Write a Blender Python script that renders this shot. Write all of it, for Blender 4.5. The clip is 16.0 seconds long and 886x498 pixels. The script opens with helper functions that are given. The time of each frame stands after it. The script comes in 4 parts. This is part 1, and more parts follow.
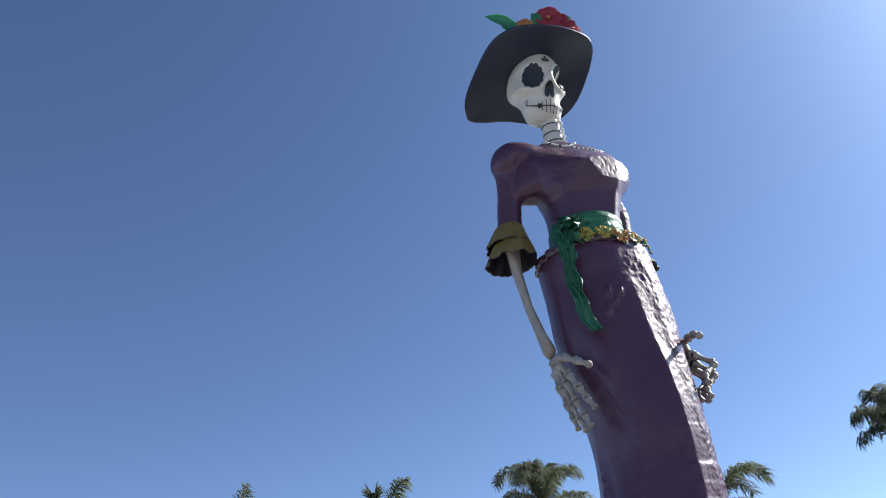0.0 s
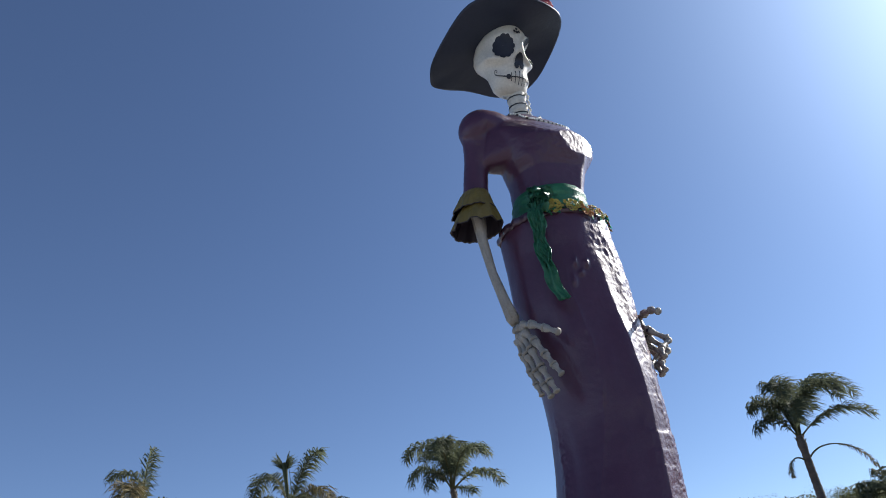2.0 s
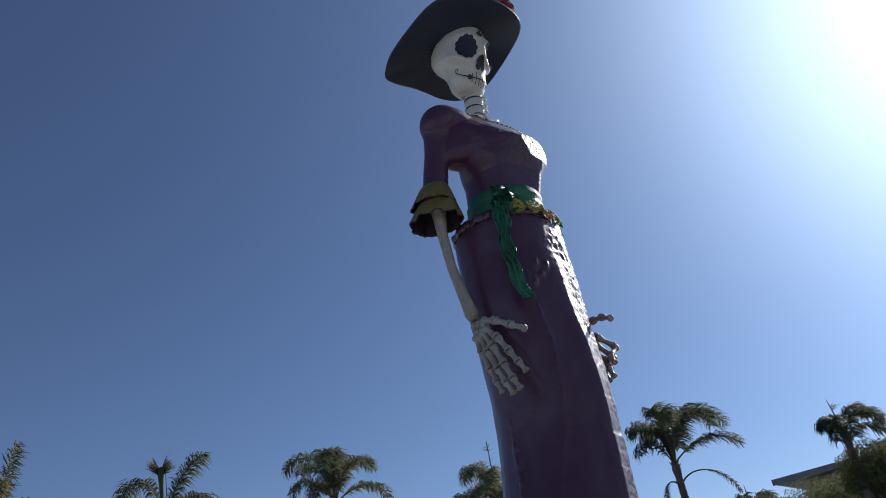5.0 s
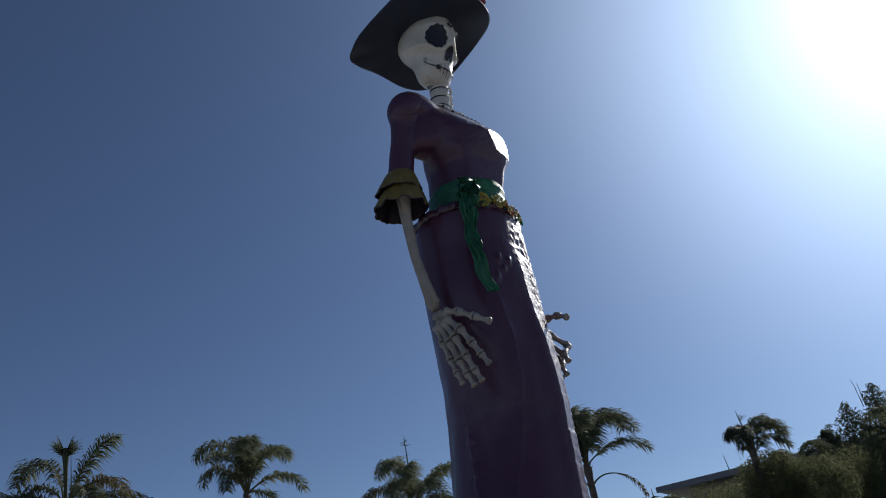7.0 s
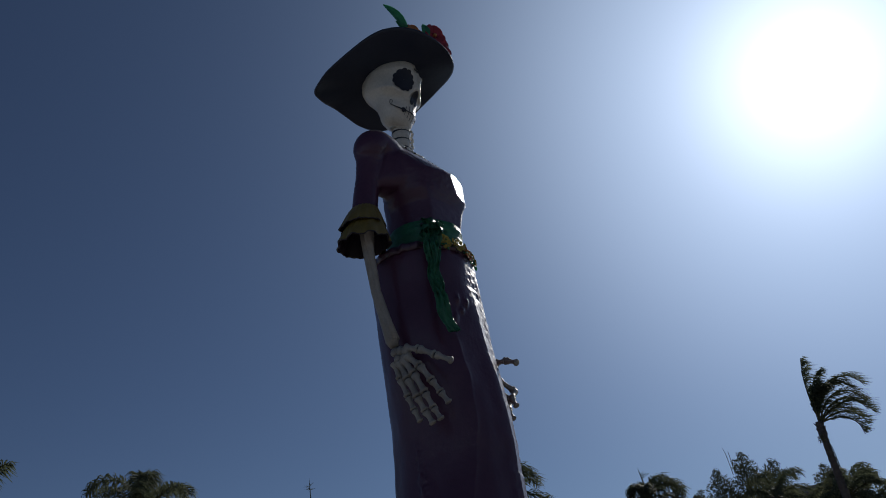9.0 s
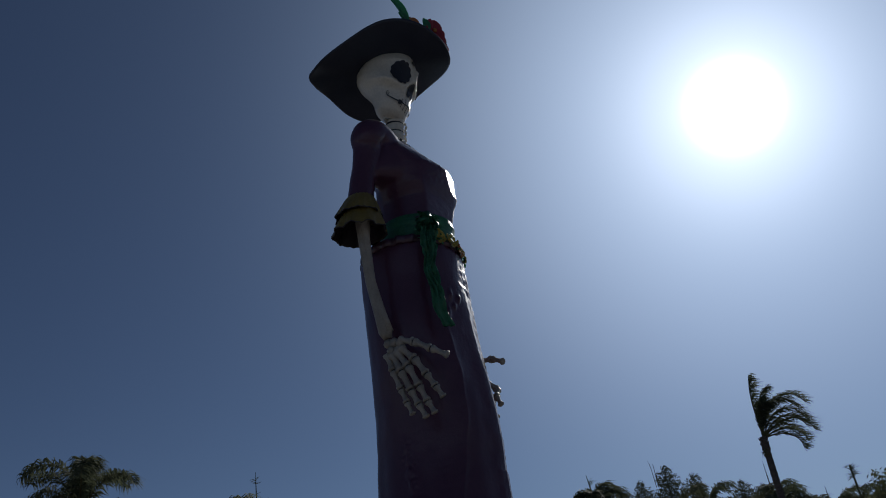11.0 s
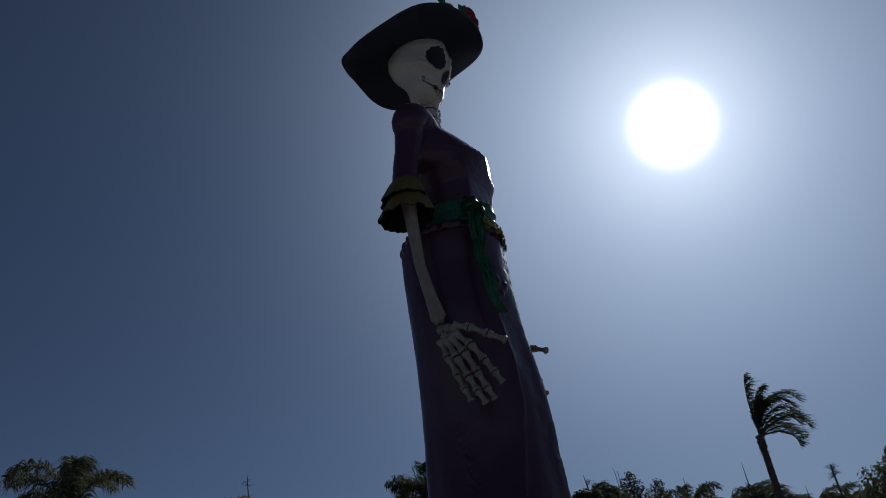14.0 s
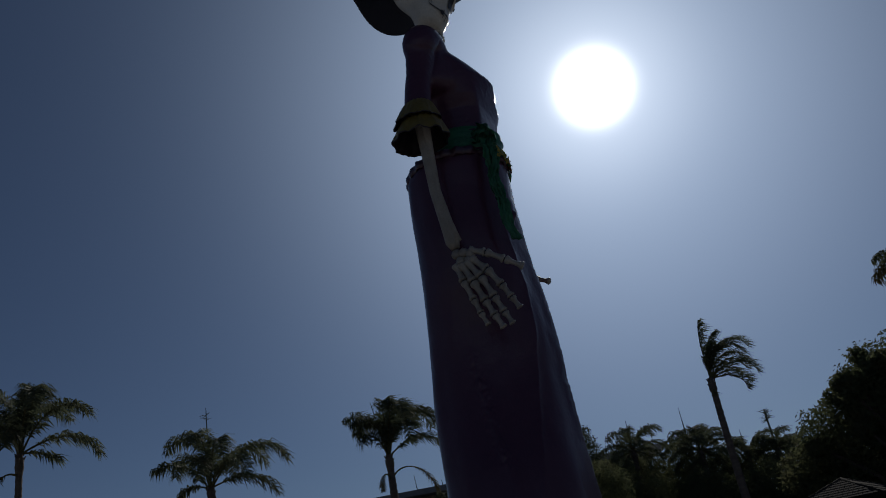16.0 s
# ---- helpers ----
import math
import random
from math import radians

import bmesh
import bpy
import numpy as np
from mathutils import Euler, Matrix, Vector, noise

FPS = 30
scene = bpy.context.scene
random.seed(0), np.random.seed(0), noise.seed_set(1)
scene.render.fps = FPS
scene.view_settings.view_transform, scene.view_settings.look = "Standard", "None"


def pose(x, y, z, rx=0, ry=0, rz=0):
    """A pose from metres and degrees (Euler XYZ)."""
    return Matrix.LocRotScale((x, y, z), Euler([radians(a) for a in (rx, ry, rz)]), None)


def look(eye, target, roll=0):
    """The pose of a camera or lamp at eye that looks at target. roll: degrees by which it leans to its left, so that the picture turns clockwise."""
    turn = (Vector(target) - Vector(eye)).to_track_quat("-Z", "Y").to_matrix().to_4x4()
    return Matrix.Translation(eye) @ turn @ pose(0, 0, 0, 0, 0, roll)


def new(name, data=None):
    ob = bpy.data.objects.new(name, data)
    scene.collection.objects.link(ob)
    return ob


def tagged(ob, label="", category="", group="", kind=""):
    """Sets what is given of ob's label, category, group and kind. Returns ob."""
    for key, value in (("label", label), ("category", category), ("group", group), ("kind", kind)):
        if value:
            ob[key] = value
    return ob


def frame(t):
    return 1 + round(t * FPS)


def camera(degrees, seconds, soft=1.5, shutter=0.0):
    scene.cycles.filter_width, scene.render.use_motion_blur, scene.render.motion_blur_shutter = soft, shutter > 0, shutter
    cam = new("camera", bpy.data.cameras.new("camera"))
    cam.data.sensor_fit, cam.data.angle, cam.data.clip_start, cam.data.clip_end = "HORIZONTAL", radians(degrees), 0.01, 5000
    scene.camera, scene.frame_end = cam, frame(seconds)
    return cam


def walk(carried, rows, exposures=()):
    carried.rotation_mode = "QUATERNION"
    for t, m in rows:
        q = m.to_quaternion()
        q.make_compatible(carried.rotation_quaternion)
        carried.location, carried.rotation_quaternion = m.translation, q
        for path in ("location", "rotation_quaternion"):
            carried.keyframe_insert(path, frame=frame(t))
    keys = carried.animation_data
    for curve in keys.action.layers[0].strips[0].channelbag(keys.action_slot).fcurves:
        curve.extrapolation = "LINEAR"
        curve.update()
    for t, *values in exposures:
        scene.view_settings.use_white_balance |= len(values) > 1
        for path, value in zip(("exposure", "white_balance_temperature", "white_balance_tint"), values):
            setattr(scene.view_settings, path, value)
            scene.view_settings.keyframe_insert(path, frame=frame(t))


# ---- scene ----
cam = camera(57.6, 16.0, soft=1.0)
PATH = [
    (0, (-1.341, -10.256, 1.393), (-1.469, -8.52, 2.377), -10.4),
    (0.5, (-1.644, -10.287, 1.35), (-1.631, -8.521, 2.289), -11.6),
    (1, (-1.929, -10.201, 1.363), (-1.857, -8.459, 2.342), -11.2),
    (1.5, (-2.245, -10.127, 1.353), (-2.182, -8.386, 2.335), -10.9),
    (2, (-2.54, -10.056, 1.342), (-2.385, -8.282, 2.253), -10.5),
    (2.5, (-2.835, -9.918, 1.326), (-2.696, -8.176, 2.299), -10.2),
    (3, (-3.131, -9.861, 1.295), (-2.907, -8.106, 2.226), -10.4),
    (3.5, (-3.33, -9.772, 1.316), (-3.067, -8.029, 2.261), -9.7),
    (4, (-3.55, -9.625, 1.333), (-3.273, -7.911, 2.326), -10.3),
    (4.5, (-3.836, -9.625, 1.303), (-3.444, -7.868, 2.173), -11.2),
    (5, (-4.097, -9.413, 1.272), (-3.551, -7.718, 2.183), -11.3),
    (5.2, (-4.153, -9.361, 1.278), (-3.543, -7.702, 2.212), -11.8),
    (7.3, (-5.05, -8.951, 1.349), (-4.265, -7.323, 2.205), -10.5),
    (7.5, (-5.161, -8.915, 1.339), (-4.395, -7.277, 2.193), -10.5),
    (8, (-5.397, -8.851, 1.345), (-4.572, -7.253, 2.221), -9.8),
    (8.5, (-5.601, -8.711, 1.324), (-4.633, -7.184, 2.178), -8.8),
    (9, (-5.868, -8.603, 1.295), (-4.837, -7.166, 2.228), -10.4),
    (9.5, (-6.07, -8.52, 1.335), (-5.035, -7.038, 2.191), -10.9),
    (10, (-6.178, -8.325, 1.311), (-5.104, -6.894, 2.205), -8.0),
    (10.2, (-6.249, -8.258, 1.328), (-5.132, -6.887, 2.261), -9.5),
    (12.3, (-6.953, -7.558, 1.336), (-5.727, -6.251, 2.226), -8.7),
    (12.5, (-6.976, -7.477, 1.315), (-5.758, -6.183, 2.233), -10.1),
    (13, (-7.148, -7.244, 1.331), (-5.876, -5.993, 2.234), -10.2),
    (13.5, (-7.33, -7.031, 1.387), (-6.002, -5.799, 2.236), -10.5),
    (14, (-7.438, -6.849, 1.344), (-6.16, -5.617, 2.263), -10.7),
    (14.5, (-7.619, -6.6, 1.331), (-6.307, -5.368, 2.203), -10.0),
    (15, (-7.772, -6.377, 1.308), (-6.392, -5.188, 2.132), -9.7),
    (15.5, (-7.918, -6.082, 1.367), (-6.531, -4.927, 2.229), -9.6),
    (16, (-8.148, -5.818, 1.271), (-6.705, -4.675, 2.054), -10.9),
]
walk(cam, [(t, look(eye, target, roll)) for t, eye, target, roll in PATH],
     [(0, 0.9), (0.6, 0.8), (2, 0.6), (4.5, 0.24), (5.2, -0.03), (7.5, -0.51), (8.2, -0.62), (9, -1.24), (10, -1.29), (12.5, -1.82), (14, -1.86), (16, -1.99)])

# ---- sky and sun ----
SUN_EL, SUN_AZ = radians(31.4), radians(23.9)
SUN_DIR = Vector((math.cos(SUN_EL) * math.cos(SUN_AZ), math.cos(SUN_EL) * math.sin(SUN_AZ), math.sin(SUN_EL)))
world = bpy.data.worlds.new("world")
scene.world = world
world.use_nodes = True
wn, wl = world.node_tree.nodes, world.node_tree.links
wn.clear()
sky = wn.new("ShaderNodeTexSky")
sky.sky_type = "NISHITA"
sky.sun_disc = False
sky.sun_elevation, sky.sun_rotation = SUN_EL, math.pi / 2 - SUN_AZ
sky.altitude, sky.air_density, sky.dust_density, sky.ozone_density = 1500, 0.85, 0.1, 4.2
back = wn.new("ShaderNodeBackground")
back.inputs["Strength"].default_value = 0.085
air = wn.new("ShaderNodeMix")
air.data_type, air.blend_type = "RGBA", "MULTIPLY"
air.inputs["Factor"].default_value = 1.0
air.inputs["B"].default_value = (1.05, 0.985, 1.0, 1)
wl.new(sky.outputs[0], air.inputs["A"])
wl.new(air.outputs["Result"], back.inputs["Color"])
# the sun with its lens bloom put into the sky, and hazy ring round it
coord = wn.new("ShaderNodeTexCoord")
dot = wn.new("ShaderNodeVectorMath")
dot.operation = "DOT_PRODUCT"
dot.inputs[1].default_value = SUN_DIR
wl.new(coord.outputs["Generated"], dot.inputs[0])
clamp0 = wn.new("ShaderNodeMath")
clamp0.operation = "MAXIMUM"
clamp0.inputs[1].default_value = 0.0
wl.new(dot.outputs["Value"], clamp0.inputs[0])
layers = [back]
for power, gain, tint in ((2900, 40.0, (1.0, 0.99, 0.97)), (180, 1.5, (0.92, 0.96, 1.0)), (22, 1.8, (0.665, 0.815, 1.04)), (6, 0.25, (0.57, 0.77, 1.06))):
    pw = wn.new("ShaderNodeMath")
    pw.operation = "POWER"
    pw.inputs[1].default_value = power
    wl.new(clamp0.outputs[0], pw.inputs[0])
    mul = wn.new("ShaderNodeMath")
    mul.operation = "MULTIPLY"
    mul.inputs[1].default_value = gain
    wl.new(pw.outputs[0], mul.inputs[0])
    bloom_haze = wn.new("ShaderNodeBackground")
    bloom_haze.inputs["Color"].default_value = (*tint, 1)
    wl.new(mul.outputs[0], bloom_haze.inputs["Strength"])
    both = wn.new("ShaderNodeAddShader")
    wl.new(layers[-1].outputs[0], both.inputs[0])
    wl.new(bloom_haze.outputs[0], both.inputs[1])
    layers.append(both)
wout = wn.new("ShaderNodeOutputWorld")
wl.new(layers[-1].outputs[0], wout.inputs["Surface"])

sun_data = bpy.data.lights.new("sun", "SUN")
sun_data.energy, sun_data.angle, sun_data.color = 4.6, radians(0.53), (1.0, 0.95, 0.87)
sun = new("sun", sun_data)
sun.matrix_world = look(SUN_DIR * 50, (0, 0, 0))


# ---- materials ----
def material(name, base, rough=0.6, second=None, scale=4.0, fine=40.0, mix=0.5, bump=0.0, bump_scale=None, coat=0.0,
             metal=0.0, spread=0.0, spec=0.5, through_light=0.0, stretch=(1, 1, 1), grainy=0.2, coat_rough=0.15):
    """A surface with stains at one scale and grain at another; spread varies the tone from object to object."""
    m = bpy.data.materials.new(name)
    m.use_nodes = True
    n, l = m.node_tree.nodes, m.node_tree.links
    b = n["Principled BSDF"]
    tc = n.new("ShaderNodeTexCoord")
    mp = n.new("ShaderNodeMapping")
    mp.inputs["Scale"].default_value = stretch
    l.new(tc.outputs["Object"], mp.inputs["Vector"])
    big, small = n.new("ShaderNodeTexNoise"), n.new("ShaderNodeTexNoise")
    big.inputs["Scale"].default_value, small.inputs["Scale"].default_value = scale, fine
    big.inputs["Detail"].default_value, small.inputs["Detail"].default_value = 4, 3
    l.new(mp.outputs[0], big.inputs["Vector"])
    l.new(mp.outputs[0], small.inputs["Vector"])
    ramp = n.new("ShaderNodeMapRange")
    ramp.inputs["From Min"].default_value, ramp.inputs["From Max"].default_value = 0.35, 0.65
    l.new(big.outputs[0], ramp.inputs["Value"])
    col = n.new("ShaderNodeMix")
    col.data_type = "RGBA"
    second = second or tuple(c * 0.65 for c in base)
    col.inputs["A"].default_value, col.inputs["B"].default_value = (*base, 1), (*second, 1)
    amount = n.new("ShaderNodeMath")
    amount.operation = "MULTIPLY"
    amount.inputs[1].default_value = mix
    l.new(ramp.outputs[0], amount.inputs[0])
    l.new(amount.outputs[0], col.inputs["Factor"])
    hsv = n.new("ShaderNodeHueSaturation")
    l.new(col.outputs["Result"], hsv.inputs["Color"])
    grain = n.new("ShaderNodeMapRange")
    grain.inputs["To Min"].default_value, grain.inputs["To Max"].default_value = 1 - grainy, 1 + grainy
    l.new(small.outputs[0], grain.inputs["Value"])
    if spread:
        info = n.new("ShaderNodeObjectInfo")
        sp = n.new("ShaderNodeMapRange")
        sp.inputs["To Min"].default_value, sp.inputs["To Max"].default_value = 1 - spread, 1 + spread
        l.new(info.outputs["Random"], sp.inputs["Value"])
        tone = n.new("ShaderNodeMath")
        tone.operation = "MULTIPLY"
        l.new(grain.outputs[0], tone.inputs[0])
        l.new(sp.outputs[0], tone.inputs[1])
        l.new(tone.outputs[0], hsv.inputs["Value"])
    else:
        l.new(grain.outputs[0], hsv.inputs["Value"])
    l.new(hsv.outputs["Color"], b.inputs["Base Color"])
    rr = n.new("ShaderNodeMapRange")
    rr.inputs["To Min"].default_value, rr.inputs["To Max"].default_value = max(rough - 0.12, 0.03), min(rough + 0.12, 1)
    l.new(big.outputs[0], rr.inputs["Value"])
    l.new(rr.outputs[0], b.inputs["Roughness"])
    b.inputs["Metallic"].default_value = metal
    b.inputs["Specular IOR Level"].default_value = spec
    b.inputs["Coat Weight"].default_value = coat
    b.inputs["Coat Roughness"].default_value = coat_rough
    if bump:
        bn = n.new("ShaderNodeTexNoise")
        bn.inputs["Scale"].default_value, bn.inputs["Detail"].default_value = bump_scale or fine, 5
        l.new(mp.outputs[0], bn.inputs["Vector"])
        bp = n.new("ShaderNodeBump")
        bp.inputs["Strength"].default_value, bp.inputs["Distance"].default_value = bump, 0.03
        l.new(bn.outputs[0], bp.inputs["Height"])
        l.new(bp.outputs[0], b.inputs["Normal"])
        l.new(bp.outputs[0], b.inputs["Coat Normal"])
    if through_light:
        tr = n.new("ShaderNodeBsdfTranslucent")
        l.new(hsv.outputs["Color"], tr.inputs["Color"])
        ms = n.new("ShaderNodeMixShader")
        ms.inputs[0].default_value = through_light
        l.new(b.outputs[0], ms.inputs[1])
        l.new(tr.outputs[0], ms.inputs[2])
        l.new(ms.outputs[0], n["Material Output"].inputs["Surface"])
    return m


M_PURPLE = material("purple_gloss_paint", (0.080, 0.029, 0.057), 0.5, (0.062, 0.023, 0.048), 1.0, 14, 0.6, 0.10, 45.0, coat=0.6, spec=0.2, grainy=0.1, coat_rough=0.19)
M_TRIM = material("dark_red_paint", (0.06, 0.02, 0.034), 0.4, (0.05, 0.019, 0.04), 4, 30, 0.6, 0.5, 12, coat=0.6)
M_BONE = material("bone_paint", (0.35, 0.315, 0.27), 0.5, (0.21, 0.185, 0.155), 5, 45, 0.6, 0.35, 25)
M_SKULL = material("white_skull_paint", (0.64, 0.60, 0.52), 0.4, (0.54, 0.50, 0.42), 2.5, 30, 0.5, 0.07, 9, coat=0.2)
M_HAT = material("black_hat_paint", (0.018, 0.024, 0.045), 0.5, (0.028, 0.034, 0.055), 2, 35, 0.7, 0.12, 12)
M_CUFF = material("mustard_paint", (0.20, 0.145, 0.03), 0.5, (0.13, 0.09, 0.025), 5, 40, 0.6, 0.4, 20)
M_CUFF_EDGE = material("dark_cuff_edge", (0.03, 0.022, 0.03), 0.5, None, 5, 40)
M_BLACK = material("black_line_paint", (0.02, 0.02, 0.03), 0.5, None, 8, 40)
M_SASH = material("green_satin", (0.032, 0.18, 0.088), 0.42, (0.018, 0.11, 0.06), 6, 60, 0.6, 0.5, 18, through_light=0.12)
M_PETAL_Y = material("yellow_petal", (0.50, 0.41, 0.08), 0.6, (0.35, 0.28, 0.06), 20, 80, spread=0.25, through_light=0.2)
M_PETAL_R = material("red_petal", (0.36, 0.035, 0.05), 0.6, (0.24, 0.02, 0.04), 8, 60, spread=0.2, through_light=0.2)
M_PETAL_O = material("orange_petal", (0.5, 0.22, 0.06), 0.6, (0.38, 0.12, 0.05), 8, 60, spread=0.2, through_light=0.2)
M_LEAF_CLOTH = material("green_cloth_leaf", (0.08, 0.34, 0.20), 0.6, (0.05, 0.26, 0.14), 8, 60, spread=0.25, through_light=0.5)
M_BEAD = material("pearl_bead", (0.85, 0.82, 0.74), 0.15, (0.7, 0.66, 0.58), 30, 80, spread=0.15)
M_BEAD_DARK = material("dark_bead", (0.08, 0.07, 0.05), 0.15, None, 30, 80, spread=0.3)
M_FROND = material("palm_leaflet", (0.10, 0.118, 0.072), 0.6, (0.13, 0.137, 0.078), 1.5, 12, 0.7, spread=0.35, spec=0.3, through_light=0.58)
M_FROND_OLD = material("dry_palm_leaflet", (0.18, 0.14, 0.06), 0.7, (0.12, 0.10, 0.04), 1.5, 12, 0.7, spread=0.25, through_light=0.2)
M_STALK = material("palm_stalk", (0.10, 0.10, 0.045), 0.7, (0.12, 0.09, 0.045), 3, 30, 0.6, spec=0.2)
M_TRUNK = material("palm_bark", (0.15, 0.12, 0.095), 0.85, (0.09, 0.07, 0.06), 3, 30, 0.7, 0.8, 10, stretch=(1, 1, 4))
M_BARK = material("tree_bark", (0.12, 0.09, 0.07), 0.9, (0.07, 0.055, 0.045), 4, 30, 0.7, 0.8, 10)
M_LEAF = material("broad_leaf", (0.115, 0.135, 0.066), 0.75, (0.145, 0.145, 0.075), 0.9, 9, 0.8, spec=0.3, through_light=0.6)
M_LEAF_DARK = material("conifer_needle", (0.085, 0.10, 0.065), 0.75, (0.105, 0.115, 0.075), 0.9, 9, 0.8, spec=0.3, through_light=0.45)
M_LEAF_FAR = material("far_leaf", (0.085, 0.105, 0.055), 0.7, (0.115, 0.12, 0.065), 0.4, 3, 0.8, through_light=0.35)
# unseen ground; its grey is guessed, lightened to throw fill on the statue
M_GROUND = material("pale_grey_ground", (0.295, 0.285, 0.275), 0.95, (0.225, 0.217, 0.21), 0.15, 6, 0.9, 0.4, 4)
M_ROOF = material("grey_roof_fascia", (0.20, 0.20, 0.21), 0.6, (0.15, 0.15, 0.16), 0.8, 8, 0.6)
M_WALL = material("tan_plaster", (0.28, 0.24, 0.19), 0.9, (0.22, 0.19, 0.15), 0.6, 10, 0.6)
M_GLASS = material("dark_window", (0.03, 0.035, 0.04), 0.1, None, 1, 5)
M_NET = material("dark_roof_tile", (0.03, 0.027, 0.026), 0.9, None, 3, 30, spec=0.1, spread=0.3)


# ---- mesh helpers ----
def finish(name, bm, mats, parent=None, label="", smooth=True):
    me = bpy.data.meshes.new(name)
    bmesh.ops.recalc_face_normals(bm, faces=bm.faces) if len(bm.faces) < 60000 else None
    bm.to_mesh(me)
    bm.free()
    for m in mats if isinstance(mats, (list, tuple)) else [mats]:
        me.materials.append(m)
    if smooth:
        me.polygons.foreach_set("use_smooth", [True] * len(me.polygons))
    ob = new(name, me)
    if parent is not None:
        ob.parent = parent
    return tagged(ob, label)


def part(name, bm, mats, parent, label="", smooth=True):
    return finish(name, bm, mats, parent, label, smooth)


def thing(name, m, label, category, group="", kind=""):
    ob = new(name)
    ob.matrix_world = m
    return tagged(ob, label, category, group, kind)


def loft(bm, rings, mat=0, close_start=True, close_end=True, wrap=True):
    rows = [[bm.verts.new(p) for p in ring] for ring in rings]
    n = len(rows[0])
    for a, b in zip(rows, rows[1:]):
        for i in range(n if wrap else n - 1):
            j = (i + 1) % n
            f = bm.faces.new((a[i], a[j], b[j], b[i]))
            f.material_index = mat
    for row, go in ((rows[0], close_start), (rows[-1], close_end)):
        if go:
            c = bm.verts.new(sum((v.co for v in row), Vector()) / n)
            for i in range(n):
                f = bm.faces.new((row[i], row[(i + 1) % n], c))
                f.material_index = mat
    return rows


def tube(bm, pts, radii, n=10, mat=0):
    """A tube through points, with a radius at each."""
    pts = [Vector(p) for p in pts]
    rings, side = [], None
    for i, p in enumerate(pts):
        d = (pts[min(i + 1, len(pts) - 1)] - pts[max(i - 1, 0)]).normalized()
        if side is None:
            side = d.orthogonal().normalized()
        side = (side - d * side.dot(d)).normalized()
        up = d.cross(side)
        rings.append([p + (side * math.cos(a) + up * math.sin(a)) * radii[i] for a in (2 * math.pi * k / n for k in range(n))])
    loft(bm, rings, mat)


def bone(bm, a, b, r, mat=0, n=9):
    """A knobbed bone from a to b."""
    a, b = Vector(a), Vector(b)
    ks = ((0, 0.7), (0.05, 1.25), (0.16, 1.2), (0.32, 0.8), (0.55, 0.72), (0.78, 0.85), (0.9, 1.25), (0.97, 1.15), (1.0, 0.6))
    tube(bm, [a.lerp(b, k) for k, _ in ks], [r * w for _, w in ks], n, mat)


def blob(bm, c, r, mat=0, sub=2, rough=0.0, seed=0.0, squash=(1, 1, 1)):
    made = bmesh.ops.create_icosphere(bm, subdivisions=sub, radius=1.0)
    for v in made["verts"]:
        k = 1 + rough * noise.noise(v.co * 2.2 + Vector((seed, seed * 1.7, 0)))
        v.co = Vector(c) + Vector((v.co.x * squash[0], v.co.y * squash[1], v.co.z * squash[2])) * r * k
    for f in {f for v in made["verts"] for f in v.link_faces}:
        f.material_index = mat


# ---- ground, unseen, a pale grey plane that bounces light up ----
bm = bmesh.new()
bmesh.ops.create_grid(bm, x_segments=80, y_segments=80, size=900)
for v in bm.verts:
    far = math.hypot(v.co.x, v.co.y)
    v.co.z = 0.5 * noise.noise(v.co * 0.01) * min(1, max(0, far - 120) / 200)
tagged(finish("ground", bm, M_GROUND), "plain pale grey ground", "ground", kind="structure")

# ---- the giant statue ----
S = 1.28
STATUE = pose(-0.115, 0.128, 0, 0, 0, 201.7)
SKIRT = ((0.0, 0.74, 0.78, 0.05, 0.05), (0.9, 0.70, 0.74, 0.05, 0.05), (1.84, 0.65, 0.665, 0.06, 0.055), (2.5, 0.55, 0.68, -0.104, -0.028), (3.3, 0.55, 0.649, -0.122, 0.026),
         (4.0, 0.655, 0.551, -0.066, 0.019), (4.7, 0.603, 0.548, -0.034, 0.018), (5.0, 0.612, 0.548, -0.022, 0.036), (5.14, 0.585, 0.525, -0.01, 0.055))
TORSO = ((5.0, 0.41, 0.43, 0.03, 0.12), (5.2, 0.385, 0.42, 0.025, 0.145), (5.45, 0.375, 0.415, 0.015, 0.175), (5.7, 0.425, 0.422, -0.02, 0.20), (5.83, 0.50, 0.425, -0.035, 0.216), (5.92, 0.555, 0.425, -0.06, 0.225),
         (6.00, 0.58, 0.425, -0.06, 0.228), (6.09, 0.59, 0.428, -0.055, 0.23), (6.15, 0.605, 0.395, -0.035, 0.21), (6.25, 0.64, 0.36, 0.0, 0.16), (6.38, 0.645, 0.305, 0.0, 0.11), (6.48, 0.62, 0.245, 0.0, 0.07), (6.56, 0.54, 0.21, 0.0, 0.06),
         (6.63, 0.36, 0.16, 0.02, 0.06), (6.68, 0.12, 0.12, 0.02, 0.06))


EASE = np.linspace(-1, 1, 9)


def profile(table, z):
    """Widths and middle of a body at a height, eased between the rows below the hip."""
    zs = [row[0] for row in table]
    ease = min(0.4, max(0.0, (4.8 - z) * 0.5))
    return [float(np.mean(np.interp(z + ease * EASE, zs, [row[k] for row in table]))) for k in range(1, 5)]


def body_ring(table, z, n, grow=0.0, wrinkle=None, square=1.0):
    rx, ry, cx, cy = profile(table, z)
    out = []
    for k in range(n):
        a = 2 * math.pi * k / n
        g = grow + (wrinkle(a, z) if wrinkle else 0.0)
        c, s = math.cos(a), math.sin(a)
        out.append(Vector((cx + (rx + g) * math.copysign(abs(c) ** square, c), cy + (ry + g) * math.copysign(abs(s) ** square, s), z)) * S)
    return out


